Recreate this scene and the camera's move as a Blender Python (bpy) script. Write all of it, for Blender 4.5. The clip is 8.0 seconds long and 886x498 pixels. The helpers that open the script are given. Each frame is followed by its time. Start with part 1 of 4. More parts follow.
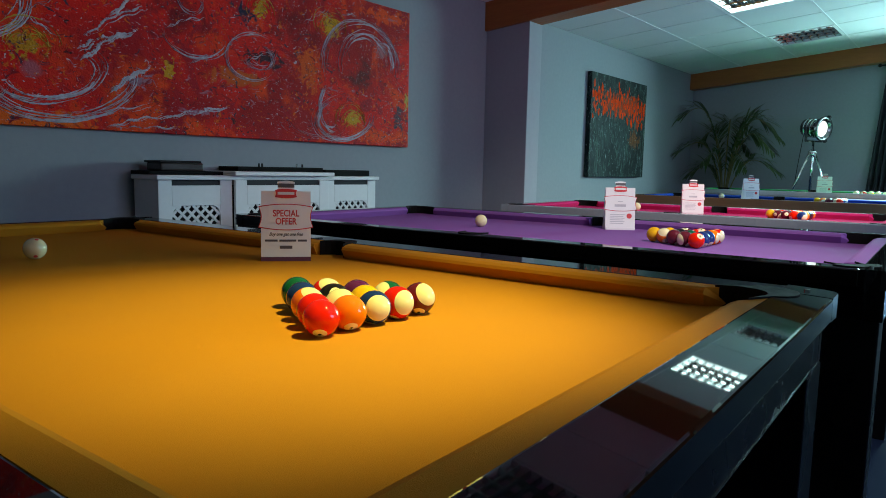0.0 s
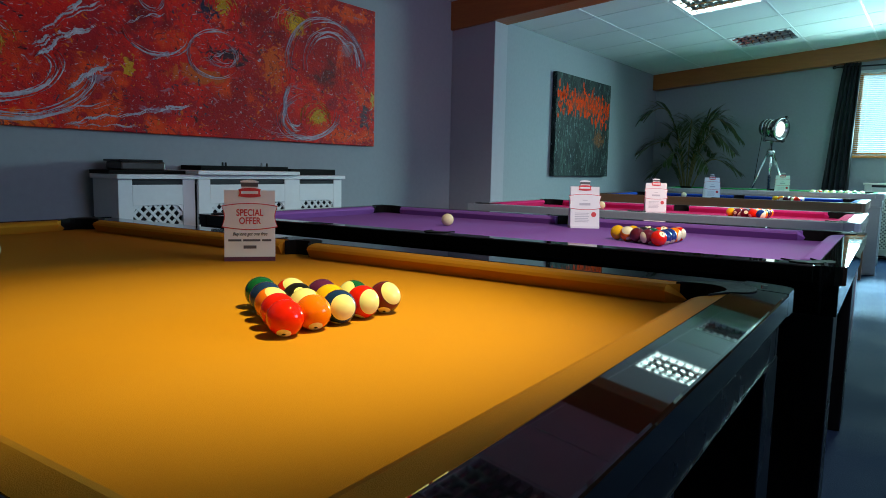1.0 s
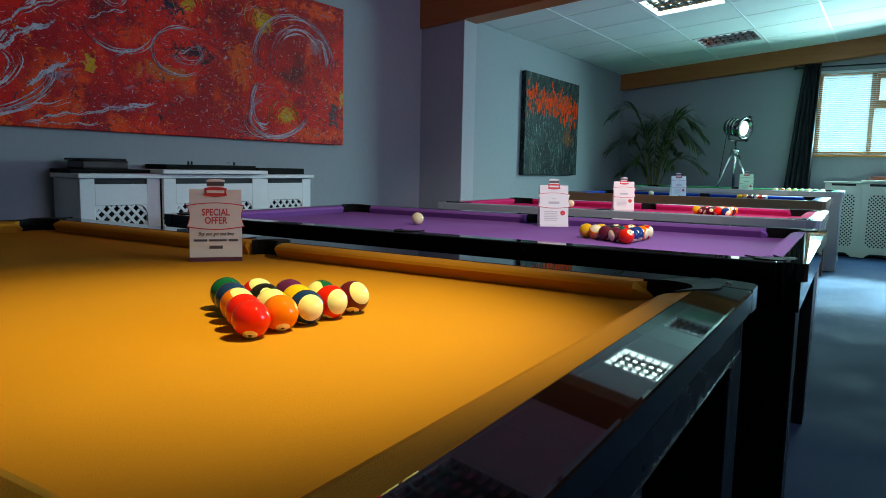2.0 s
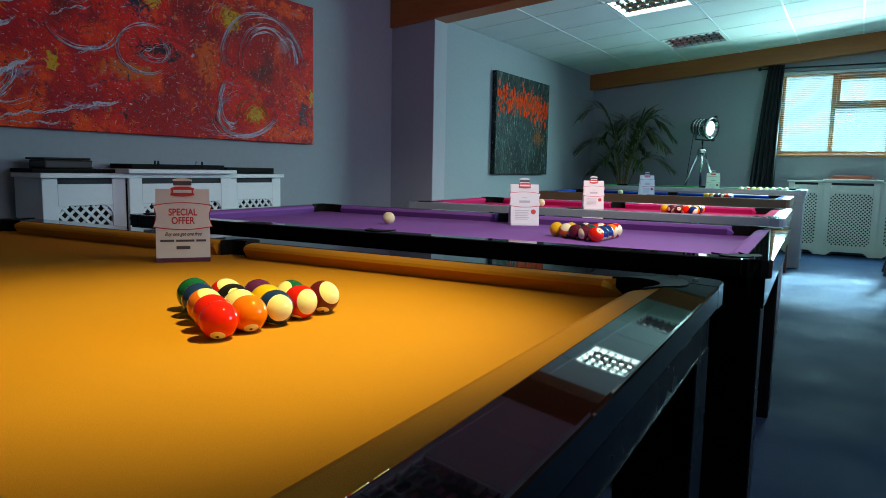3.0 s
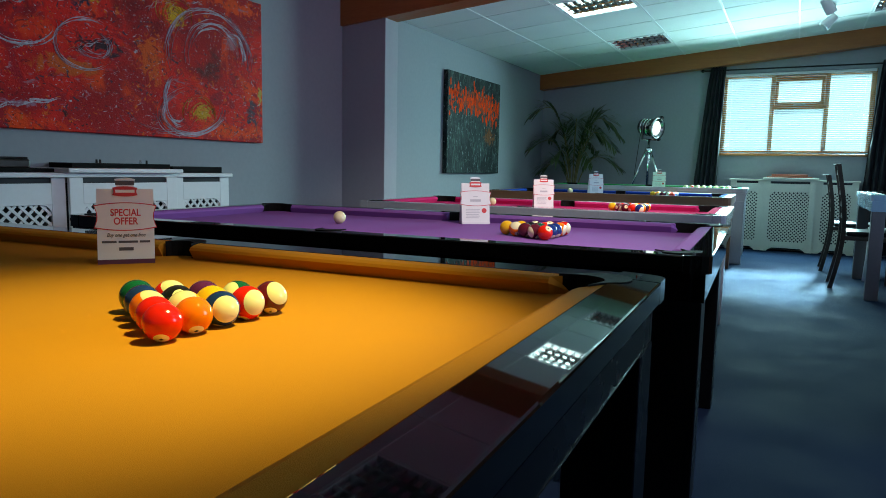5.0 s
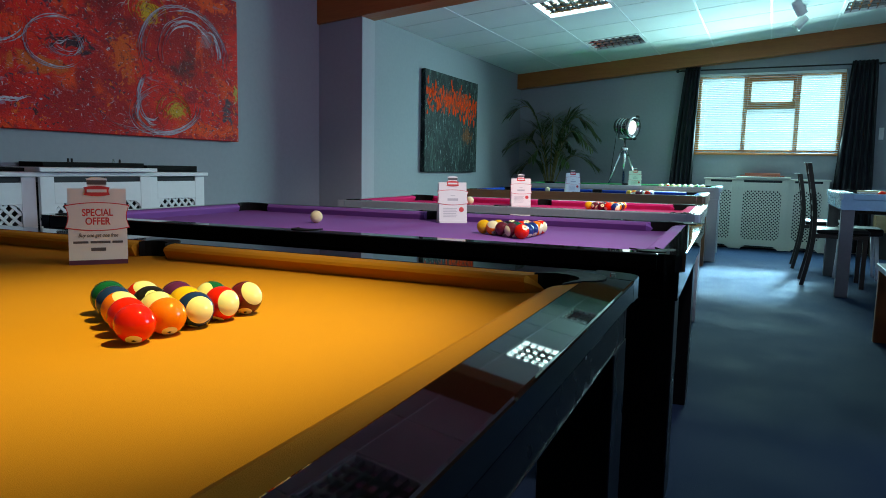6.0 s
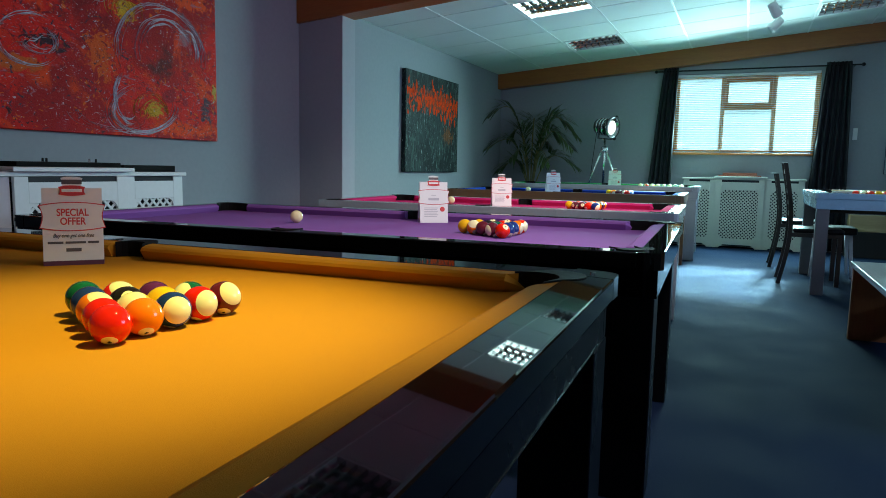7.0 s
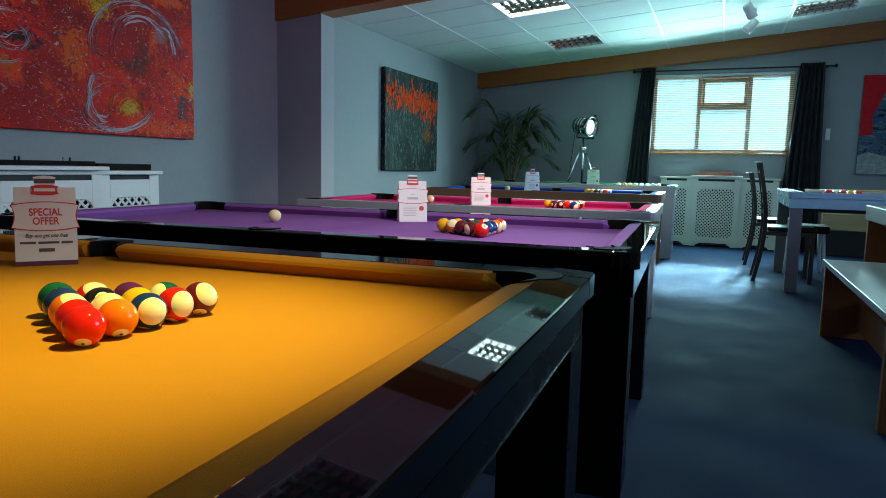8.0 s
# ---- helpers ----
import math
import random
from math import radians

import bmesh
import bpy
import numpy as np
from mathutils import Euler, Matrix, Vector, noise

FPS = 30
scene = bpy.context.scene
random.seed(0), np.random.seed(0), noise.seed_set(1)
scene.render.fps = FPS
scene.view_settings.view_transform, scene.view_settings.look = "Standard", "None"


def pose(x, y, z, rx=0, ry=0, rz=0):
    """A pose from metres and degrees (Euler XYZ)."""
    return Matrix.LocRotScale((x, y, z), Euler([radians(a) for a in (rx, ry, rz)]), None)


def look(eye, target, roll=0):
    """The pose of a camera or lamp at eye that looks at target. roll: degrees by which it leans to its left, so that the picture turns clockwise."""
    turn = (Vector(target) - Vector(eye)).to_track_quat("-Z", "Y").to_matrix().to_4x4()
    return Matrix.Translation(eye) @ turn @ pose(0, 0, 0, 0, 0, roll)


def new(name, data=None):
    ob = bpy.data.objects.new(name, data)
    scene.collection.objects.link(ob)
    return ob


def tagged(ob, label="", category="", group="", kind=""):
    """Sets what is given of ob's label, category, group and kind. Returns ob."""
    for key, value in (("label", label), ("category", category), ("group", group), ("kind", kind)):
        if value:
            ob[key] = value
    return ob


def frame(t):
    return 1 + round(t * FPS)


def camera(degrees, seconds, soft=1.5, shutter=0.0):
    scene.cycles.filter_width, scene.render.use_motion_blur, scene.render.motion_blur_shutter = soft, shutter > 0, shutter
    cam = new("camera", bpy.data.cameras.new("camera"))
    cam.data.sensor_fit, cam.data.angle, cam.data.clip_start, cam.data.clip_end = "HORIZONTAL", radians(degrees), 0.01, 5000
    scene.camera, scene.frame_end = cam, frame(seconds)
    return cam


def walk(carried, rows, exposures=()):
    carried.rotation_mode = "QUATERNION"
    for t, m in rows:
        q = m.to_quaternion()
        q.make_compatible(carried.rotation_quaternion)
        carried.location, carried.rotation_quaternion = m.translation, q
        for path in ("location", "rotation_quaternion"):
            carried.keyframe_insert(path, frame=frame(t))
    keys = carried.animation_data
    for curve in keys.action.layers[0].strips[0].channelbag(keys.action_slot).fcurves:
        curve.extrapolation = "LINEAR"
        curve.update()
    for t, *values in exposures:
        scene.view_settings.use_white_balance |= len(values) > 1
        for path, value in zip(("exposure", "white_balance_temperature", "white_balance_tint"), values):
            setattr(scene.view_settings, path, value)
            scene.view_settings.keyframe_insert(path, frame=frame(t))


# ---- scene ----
cam = camera(66.1, 8.0, 0.9)
FLOOR = 0.12
EXPO = 2.66
PATH = [
    (0, (1.466, -0.787, 1.059), (0.223, 0.763, 0.827), 1.2),
    (0.5, (1.466, -0.784, 1.057), (0.26, 0.794, 0.826), 1.1),
    (1, (1.47, -0.785, 1.058), (0.303, 0.822, 0.826), 1.2),
    (1.5, (1.47, -0.782, 1.058), (0.337, 0.85, 0.825), 1.2),
    (3, (1.472, -0.776, 1.056), (0.444, 0.924, 0.823), 1.1),
    (3.5, (1.479, -0.78, 1.057), (0.48, 0.937, 0.824), 1.1),
    (4, (1.484, -0.783, 1.059), (0.518, 0.953, 0.824), 1.1),
    (4.5, (1.482, -0.778, 1.057), (0.545, 0.973, 0.823), 1.1),
    (6, (1.49, -0.779, 1.059), (0.638, 1.014, 0.823), 1.1),
    (6.5, (1.491, -0.779, 1.059), (0.664, 1.026, 0.823), 1.1),
    (7, (1.491, -0.777, 1.057), (0.688, 1.04, 0.822), 1.1),
    (7.5, (1.494, -0.778, 1.058), (0.717, 1.05, 0.821), 1.1),
    (8, (1.497, -0.779, 1.06), (0.748, 1.06, 0.822), 1.2),
]
down = Vector((0, 0, FLOOR))
walk(cam, [(t, look(Vector(eye) - down, Vector(target) - down, roll)) for t, eye, target, roll in PATH], [(0, EXPO)])

# ---- world and light ----
world = bpy.data.worlds.new("sky")
scene.world = world
world.use_nodes = True
wn = world.node_tree.nodes
sky = wn.new("ShaderNodeTexSky")
sky.sky_type = "NISHITA"
sky.sun_disc = False
sky.sun_elevation = radians(28)
sky.sun_rotation = radians(-8)
wn["Background"].inputs[1].default_value = 0.07
world.node_tree.links.new(sky.outputs[0], wn["Background"].inputs[0])

sun = new("sun", bpy.data.lights.new("sun", "SUN"))
sun.data.energy = 5.0
sun.data.angle = radians(5.0)
sun.data.color = (0.42, 0.84, 1.0)
sun.matrix_basis = look((0.5, 10, 5.5), (0.5 - 0.13, 10 - 1, 5.5 - 0.53))


def lamp(name, kind, energy, m, color=(1, 1, 1), **settings):
    ob = new(name, bpy.data.lights.new(name, kind))
    ob.data.energy, ob.data.color = energy, color
    if "size" in settings:
        ob.data.shape, ob.data.size, ob.data.size_y = "RECTANGLE", settings["size"], settings["size_y"]
    if "spread" in settings:
        ob.data.spread = radians(settings["spread"])
    if "soft" in settings:
        ob.data.shadow_soft_size = settings["soft"]
    if "cone" in settings:
        ob.data.spot_size, ob.data.spot_blend = radians(settings["cone"]), settings["blend"]
    ob.matrix_basis = m
    return ob


# daylight in the window's opening
lamp("window_daylight", "AREA", 26, look((1.4, 8.62, 1.75), (1.1, 4.0, 0.1)), (0.48, 0.93, 0.95), size=1.6, size_y=0.95, spread=140)
# warm track spot over the mustard table, and the others over the rows of tables
lamp("spot_warm", "SPOT", 36, look((1.32, 0.32, 2.32), (0.60, -0.02, 0.68)), (1.0, 0.94, 0.26), soft=0.03, cone=45, blend=1.0)
lamp("spot_violet_table", "SPOT", 26, look((1.60, 1.05, 2.32), (0.32, 1.60, 0.68)), (1.0, 0.90, 0.84), soft=0.03, cone=72, blend=1.0)
lamp("spot_red_table", "SPOT", 36, look((1.60, 2.75, 2.32), (0.15, 3.85, 0.68)), (1.0, 0.93, 0.86), soft=0.03, cone=60, blend=1.0)
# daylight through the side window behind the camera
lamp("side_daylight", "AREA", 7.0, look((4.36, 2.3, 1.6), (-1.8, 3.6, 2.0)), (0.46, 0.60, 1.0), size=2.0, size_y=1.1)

# ---- materials ----


def shader(name, color, rough=0.5, metal=0.0, vary=0.1, scale=4.0, fine=60.0, bump=0.0, bump_scale=200.0, second=None, coat=0.0, spec=0.5, stretch=(1, 1, 1)):
    """A surface with cloudy variation at two scales and a fine relief."""
    m = bpy.data.materials.new(name)
    m.use_nodes = True
    n, l = m.node_tree.nodes, m.node_tree.links
    p = n["Principled BSDF"]
    p.inputs["Roughness"].default_value = rough
    p.inputs["Metallic"].default_value = metal
    p.inputs["Coat Weight"].default_value = coat
    p.inputs["Coat Roughness"].default_value = 0.05
    p.inputs["Specular IOR Level"].default_value = spec
    tc = n.new("ShaderNodeTexCoord")
    mp = n.new("ShaderNodeMapping")
    mp.inputs["Scale"].default_value = stretch
    l.new(tc.outputs["Object"], mp.inputs[0])
    big, small = n.new("ShaderNodeTexNoise"), n.new("ShaderNodeTexNoise")
    big.inputs["Scale"].default_value, small.inputs["Scale"].default_value = scale, fine
    big.inputs["Detail"].default_value, small.inputs["Detail"].default_value = 4, 3
    for t in (big, small):
        l.new(mp.outputs[0], t.inputs["Vector"])
    add = n.new("ShaderNodeMath")
    add.operation = "ADD"
    l.new(big.outputs[0], add.inputs[0])
    l.new(small.outputs[0], add.inputs[1])
    mr = n.new("ShaderNodeMapRange")
    mr.inputs[1].default_value, mr.inputs[2].default_value = 0.6, 1.4
    l.new(add.outputs[0], mr.inputs[0])
    mix = n.new("ShaderNodeMix")
    mix.data_type = "RGBA"
    l.new(mr.outputs[0], mix.inputs[0])
    b = second or [c * (1 + vary) for c in color]
    a = color if second else [c * (1 - vary) for c in color]
    mix.inputs[6].default_value, mix.inputs[7].default_value = (*a, 1), (*b, 1)
    l.new(mix.outputs[2], p.inputs["Base Color"])
    rr = n.new("ShaderNodeMapRange")
    rr.inputs[1].default_value, rr.inputs[2].default_value = 0.3, 0.7
    rr.inputs[3].default_value, rr.inputs[4].default_value = max(0, rough * 0.85), min(1, rough * 1.15)
    l.new(big.outputs[0], rr.inputs[0])
    l.new(rr.outputs[0], p.inputs["Roughness"])
    if bump:
        bn = n.new("ShaderNodeTexNoise")
        bn.inputs["Scale"].default_value = bump_scale
        l.new(mp.outputs[0], bn.inputs["Vector"])
        bp = n.new("ShaderNodeBump")
        bp.inputs["Strength"].default_value = bump
        bp.inputs["Distance"].default_value = 0.002
        l.new(bn.outputs[0], bp.inputs["Height"])
        l.new(bp.outputs[0], p.inputs["Normal"])
    return m


def cloth(name, color):
    m = shader(name, color, 0.95, vary=0.06, scale=5, fine=400, bump=0.25, bump_scale=900, spec=0.06)
    m.node_tree.nodes["Principled BSDF"].inputs["Sheen Weight"].default_value = 0.0
    return m


def wood(name, a, b, rough=0.4, grain=(1, 14, 14), coat=0.0):
    return shader(name, a, rough, second=b, scale=2.0, fine=9, bump=0.08, bump_scale=30, stretch=grain, coat=coat)


def glow(name, color, strength, base=0.8):
    m = bpy.data.materials.new(name)
    m.use_nodes = True
    p = m.node_tree.nodes["Principled BSDF"]
    p.inputs["Base Color"].default_value = (base, base, base, 1)
    p.inputs["Emission Color"].default_value = (*color, 1)
    p.inputs["Emission Strength"].default_value = strength
    return m


M = {
    "wall": shader("wall_paint", (0.30, 0.31, 0.335), 0.85, vary=0.05, scale=1.3, fine=30, bump=0.15, bump_scale=120, spec=0.3),
    "pier": shader("pier_paint", (0.36, 0.36, 0.40), 0.85, vary=0.04, scale=2, fine=30, bump=0.15, bump_scale=120, spec=0.3),
    "ceiling": shader("ceiling_tile", (0.72, 0.73, 0.72), 0.9, vary=0.05, scale=3, fine=90, bump=0.5, bump_scale=150, spec=0.2),
    "tbar": shader("ceiling_bar", (0.8, 0.8, 0.8), 0.35, vary=0.03, spec=0.6),
    "carpet": shader("carpet", (0.012, 0.023, 0.054), 0.97, vary=0.10, scale=3, fine=220, bump=0.7, bump_scale=420, spec=0.06),
    "beam": wood("beam_wood", (0.30, 0.085, 0.014), (0.40, 0.13, 0.024), 0.45, (1.2, 16, 16)),
    "black": shader("black_gloss", (0.004, 0.004, 0.004), 0.025, vary=0.2, scale=3, fine=40, coat=0.0, spec=0.5),
    "satin": shader("black_satin", (0.004, 0.004, 0.005), 0.28, vary=0.2, scale=3, fine=40, spec=0.22),
    "blackmatt": shader("black_matt", (0.006, 0.0055, 0.0055), 0.35, vary=0.3, scale=8, spec=0.3),
    "pocket": shader("pocket_leather", (0.006, 0.005, 0.005), 0.8, spec=0.12, vary=0.3, scale=20, bump=0.3, bump_scale=300),
    "silver": shader("brushed_trim", (0.62, 0.62, 0.64), 0.28, 1.0, vary=0.06, scale=6),
    "chrome": shader("chrome", (0.75, 0.75, 0.76), 0.10, 1.0, vary=0.04, scale=6),
    "steel": shader("dark_chrome", (0.22, 0.22, 0.23), 0.2, 1.0, vary=0.06, scale=6),
    "mustard": cloth("mustard_cloth", (0.53, 0.212, 0.016)),
    "purple": cloth("purple_cloth", (0.235, 0.095, 0.33)),
    "red": cloth("red_cloth", (0.54, 0.02, 0.13)),
    "blue": cloth("blue_cloth", (0.012, 0.05, 0.28)),
    "green": cloth("green_cloth", (0.012, 0.20, 0.05)),
    "greyrim": shader("grey_lacquer", (0.42, 0.43, 0.47), 0.25, vary=0.06, scale=3, coat=0.6),
    "brownrim": wood("walnut_rim", (0.14, 0.052, 0.016), (0.20, 0.08, 0.026), 0.35, (1, 14, 14), 0.4),
    "steelleg": shader("steel_leg", (0.13, 0.13, 0.14), 0.4, vary=0.08, scale=3),
    "steelrim": shader("steel_lacquer", (0.27, 0.44, 0.58), 0.25, 0.0, vary=0.06, scale=3, coat=0.5),
    "white": shader("white_paint", (0.72, 0.73, 0.74), 0.45, vary=0.04, scale=3, fine=40, bump=0.05),
    "cream": shader("cream_paint", (0.66, 0.65, 0.56), 0.5, vary=0.05, scale=3, fine=40, bump=0.05),
    # near-black that stands in for the shade inside the radiator covers
    "recess_shade": shader("painted_recess_shade", (0.02, 0.02, 0.025), 0.8, vary=0.2),
    "frame": wood("window_wood", (0.58, 0.18, 0.025), (0.66, 0.24, 0.045), 0.4, (8, 8, 1)),
    "slat": shader("blind_slat", (0.72, 0.82, 0.86), 0.6, vary=0.02),
    "curtain": shader("curtain_fabric", (0.012, 0.013, 0.017), 0.8, vary=0.25, scale=6, fine=200, bump=0.3, bump_scale=500),
    "card": shader("card_stock", (0.80, 0.78, 0.76), 0.6, vary=0.02, scale=9),
    "cardred": shader("card_red", (0.62, 0.045, 0.05), 0.6, vary=0.05, scale=9),
    "carddark": shader("card_print", (0.10, 0.085, 0.09), 0.6, vary=0.1, scale=9),
    "cardgrey": shader("card_grey", (0.50, 0.48, 0.50), 0.6, vary=0.1, scale=9),
    "cardplum": shader("card_plum", (0.12, 0.035, 0.075), 0.6, vary=0.1, scale=9),
    "orangewood": wood("orange_oak", (0.26, 0.095, 0.03), (0.34, 0.135, 0.045), 0.4, (10, 10, 1.2)),
    "greytop": wood("grey_oak", (0.20, 0.18, 0.19), (0.27, 0.245, 0.25), 0.35, (10, 1, 10)),
    "palewood": wood("pale_wood", (0.46, 0.30, 0.15), (0.55, 0.38, 0.2), 0.45, (1, 10, 10)),
    "darkwood": wood("dark_wood", (0.022, 0.015, 0.012), (0.035, 0.023, 0.018), 0.35, (10, 10, 1), 0.2),
    "leaf": shader("palm_leaf", (0.055, 0.092, 0.022), 0.42, vary=0.35, scale=7, fine=40),
    "stem": shader("palm_stem", (0.20, 0.17, 0.05), 0.55, vary=0.25, scale=9),
    "pot": shader("pot_clay", (0.10, 0.085, 0.075), 0.6, vary=0.15, scale=5),
    "plate": shader("switch_plate", (0.75, 0.75, 0.74), 0.35, vary=0.02),
    "brick": shader("brick_red", (0.26, 0.055, 0.03), 0.5, vary=0.2, scale=12),
    "lit": glow("louvre_light", (0.66, 1.0, 0.95), 2.6),
    "bulb": glow("lamp_front", (1.0, 0.98, 0.92), 0.20),
}

# thin blind slats let some daylight through
sl = M["slat"].node_tree
trans, both = sl.nodes.new("ShaderNodeBsdfTranslucent"), sl.nodes.new("ShaderNodeMixShader")
trans.inputs[0].default_value = (0.74, 0.84, 0.86, 1)
both.inputs[0].default_value = 0.6
sl.links.new(sl.nodes["Principled BSDF"].outputs[0], both.inputs[1])
sl.links.new(trans.outputs[0], both.inputs[2])
sl.links.new(both.outputs[0], sl.nodes["Material Output"].inputs[0])

# ---- mesh helpers ----


def box(bm, x0, x1, y0, y1, z0, z1, bevel=0.0, seg=2):
    """Adds a box, its edges rounded by bevel."""
    r = bmesh.ops.create_cube(bm, size=1)
    bmesh.ops.transform(bm, verts=r["verts"], matrix=Matrix.Translation(((x0 + x1) / 2, (y0 + y1) / 2, (z0 + z1) / 2)) @ Matrix.Diagonal((abs(x1 - x0), abs(y1 - y0), abs(z1 - z0), 1)))
    if bevel:
        edges = list({e for v in r["verts"] for e in v.link_edges})
        bmesh.ops.bevel(bm, geom=edges, offset=bevel, segments=seg, profile=0.5, affect="EDGES")
    return bm


def rod(bm, a, b, ra, rb=None, seg=12):
    """Adds a round bar from a to b."""
    a, b = Vector(a), Vector(b)
    r = bmesh.ops.create_cone(bm, cap_ends=True, segments=seg, radius1=ra, radius2=ra if rb is None else rb, depth=(b - a).length)
    bmesh.ops.transform(bm, verts=r["verts"], matrix=Matrix.Translation((a + b) / 2) @ (b - a).to_track_quat("Z", "Y").to_matrix().to_4x4())
    return bm


def prism(bm, points, offset):
    """Adds a flat outline of points, thickened along offset."""
    f = bm.faces.new([bm.verts.new(p) for p in points])
    r = bmesh.ops.extrude_face_region(bm, geom=[f])
    bmesh.ops.translate(bm, verts=[v for v in r["geom"] if isinstance(v, bmesh.types.BMVert)], vec=offset)
    bmesh.ops.recalc_face_normals(bm, faces=bm.faces[:])
    return bm


def lathe(bm, profile, seg=24):
    """Adds a turned shape round z from (radius, height) pairs."""
    rings = [[bm.verts.new((r * math.cos(2 * math.pi * i / seg), r * math.sin(2 * math.pi * i / seg), z)) for i in range(seg)] for r, z in profile]
    for a, b in zip(rings, rings[1:]):
        for i in range(seg):
            bm.faces.new((a[i], a[(i + 1) % seg], b[(i + 1) % seg], b[i]))
    return bm


def mesh_of(name, bm, material, smooth=False):
    me = bpy.data.meshes.new(name)
    bm.to_mesh(me)
    bm.free()
    me.materials.append(material)
    if smooth:
        me.polygons.foreach_set("use_smooth", [True] * len(me.polygons))
    return me


def part(name, bm, material, parent=None, label="", smooth=False, m=None):
    ob = new(name, mesh_of(name, bm, material, smooth))
    if parent:
        ob.parent = parent
    if m:
        ob.matrix_basis = m
    return tagged(ob, label)


def thing(name, m, label, category, group="", kind=""):
    ob = new(name)
    ob.empty_display_size = 0.1
    ob.matrix_basis = m
    return tagged(ob, label, category, group, kind)


def solid(name, bm, material, label, category, kind="", smooth=False, m=None):
    return tagged(part(name, bm, material, None, "", smooth, m), label, category, "", kind)


B = bmesh.new

# ---- the room ----
WX, EX, NY, SY = -1.86, 4.4, 8.8, -3.2          # inner faces of the west, east, north and south walls
LOW, RISE = 2.285, 0.0900                       # the ceiling's height at the west wall, and its slope to the east


def roof(x):
    return LOW + RISE * (x - WX)


solid("floor", box(B(), WX - 0.2, EX + 0.2, SY - 0.2, NY + 0.2, -0.15, 0), M["carpet"], "dark blue-grey short-pile carpet over the showroom floor", "floor", "structure")
solid("wall_west", box(B(), WX - 0.2, WX, SY - 0.2, NY + 0.2, 0, 2.6), M["wall"], "smooth blue-grey painted wall behind the paintings", "wall", "structure")
bm = B()
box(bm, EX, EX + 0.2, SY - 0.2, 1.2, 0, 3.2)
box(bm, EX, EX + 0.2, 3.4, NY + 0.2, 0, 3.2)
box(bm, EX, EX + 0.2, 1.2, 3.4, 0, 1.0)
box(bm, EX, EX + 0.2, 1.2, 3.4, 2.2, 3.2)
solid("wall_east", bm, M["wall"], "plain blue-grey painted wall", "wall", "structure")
solid("wall_south", box(B(), WX, EX, SY - 0.2, SY, 0, 3.2), M["wall"], "plain blue-grey painted wall", "wall", "structure")
WIN = (0.56, 2.24, 1.20, 2.21)                  # the window's opening in the north wall
bm = B()
box(bm, WX, WIN[0], NY, NY + 0.2, 0, 3.2)
box(bm, WIN[1], EX, NY, NY + 0.2, 0, 3.2)
box(bm, WIN[0], WIN[1], NY, NY + 0.2, 0, WIN[2])
box(bm, WIN[0], WIN[1], NY, NY + 0.2, WIN[3], 3.2)
solid("wall_north", bm, M["wall"], "grey painted end wall with a wide window", "wall", "structure")
solid("pier", box(B(), WX, -1.45, 3.87, 4.06, 0, 2.33, 0.004), M["pier"], "pale grey painted pier that carries a timber beam", "wall", "structure")
bm = B()
box(bm, WX, EX, NY - 0.014, NY, 0, 0.10, 0.003)
solid("baseboard", bm, M["white"], "white painted skirting board along the window wall", "baseboard", "structure")
solid("baseboard", box(B(), WX, WX + 0.014, SY, 3.87, 0, 0.10, 0.003), M["white"], "white painted skirting board along the long wall", "baseboard", "structure")

# ceiling: tiles in a grid of bars, rising to the east
TILE = 0.642
bm = B()
xs = [WX] + [-1.205 + 0.649 * i for i in range(9)] + [EX]
ys = [5.19 + TILE * i for i in range(-14, 7)]
LAMPS = [(2, 13 + 1), (2, 13 + 4), (2, 9), (6, 17)]
cells = {(i, j) for i, j in LAMPS}
for i in range(len(xs) - 1):
    for j in range(len(ys) - 1):
        if (i, j + 0) in cells:
            continue
        g = 0.008
        x0, x1, y0, y1 = xs[i] + g, xs[i + 1] - g, ys[j] + g, ys[j + 1] - g
        v = [bm.verts.new((x, y, roof(x) + dz)) for dz in (0, 0.02) for x, y in ((x0, y0), (x1, y0), (x1, y1), (x0, y1))]
        for f in ((3, 2, 1, 0), (4, 5, 6, 7), (0, 1, 5, 4), (1, 2, 6, 5), (2, 3, 7, 6), (3, 0, 4, 7)):
            bm.faces.new([v[k] for k in f])
prism(bm, [(WX - 0.2, SY - 0.2, roof(WX - 0.2) + 0.12), (EX + 0.2, SY - 0.2, roof(EX + 0.2) + 0.12), (EX + 0.2, NY + 0.2, roof(EX + 0.2) + 0.12), (WX - 0.2, NY + 0.2, roof(WX - 0.2) + 0.12)], (0, 0, 0.1))
solid("ceiling", bm, M["ceiling"], "sloping suspended ceiling of square white mineral tiles", "ceiling", "structure")
bm = B()
for x in xs[1:-1]:
    box(bm, x - 0.009, x + 0.009, SY, NY, roof(x) - 0.004, roof(x) + 0.004)
for y in ys[1:-1]:
    for x0, x1 in zip(xs, xs[1:]):
        prism(bm, [(x0 + 0.0095, y - 0.006, roof(x0 + 0.0095) + 0.004), (x1 - 0.0095, y - 0.006, roof(x1 - 0.0095) + 0.004), (x1 - 0.0095, y + 0.006, roof(x1 - 0.0095) + 0.004), (x0 + 0.0095, y + 0.006, roof(x0 + 0.0095) + 0.004)], (0, 0, 0.004))
solid("ceiling_grid", bm, M["tbar"], "white metal bars between the ceiling tiles", "ceiling", "structure")


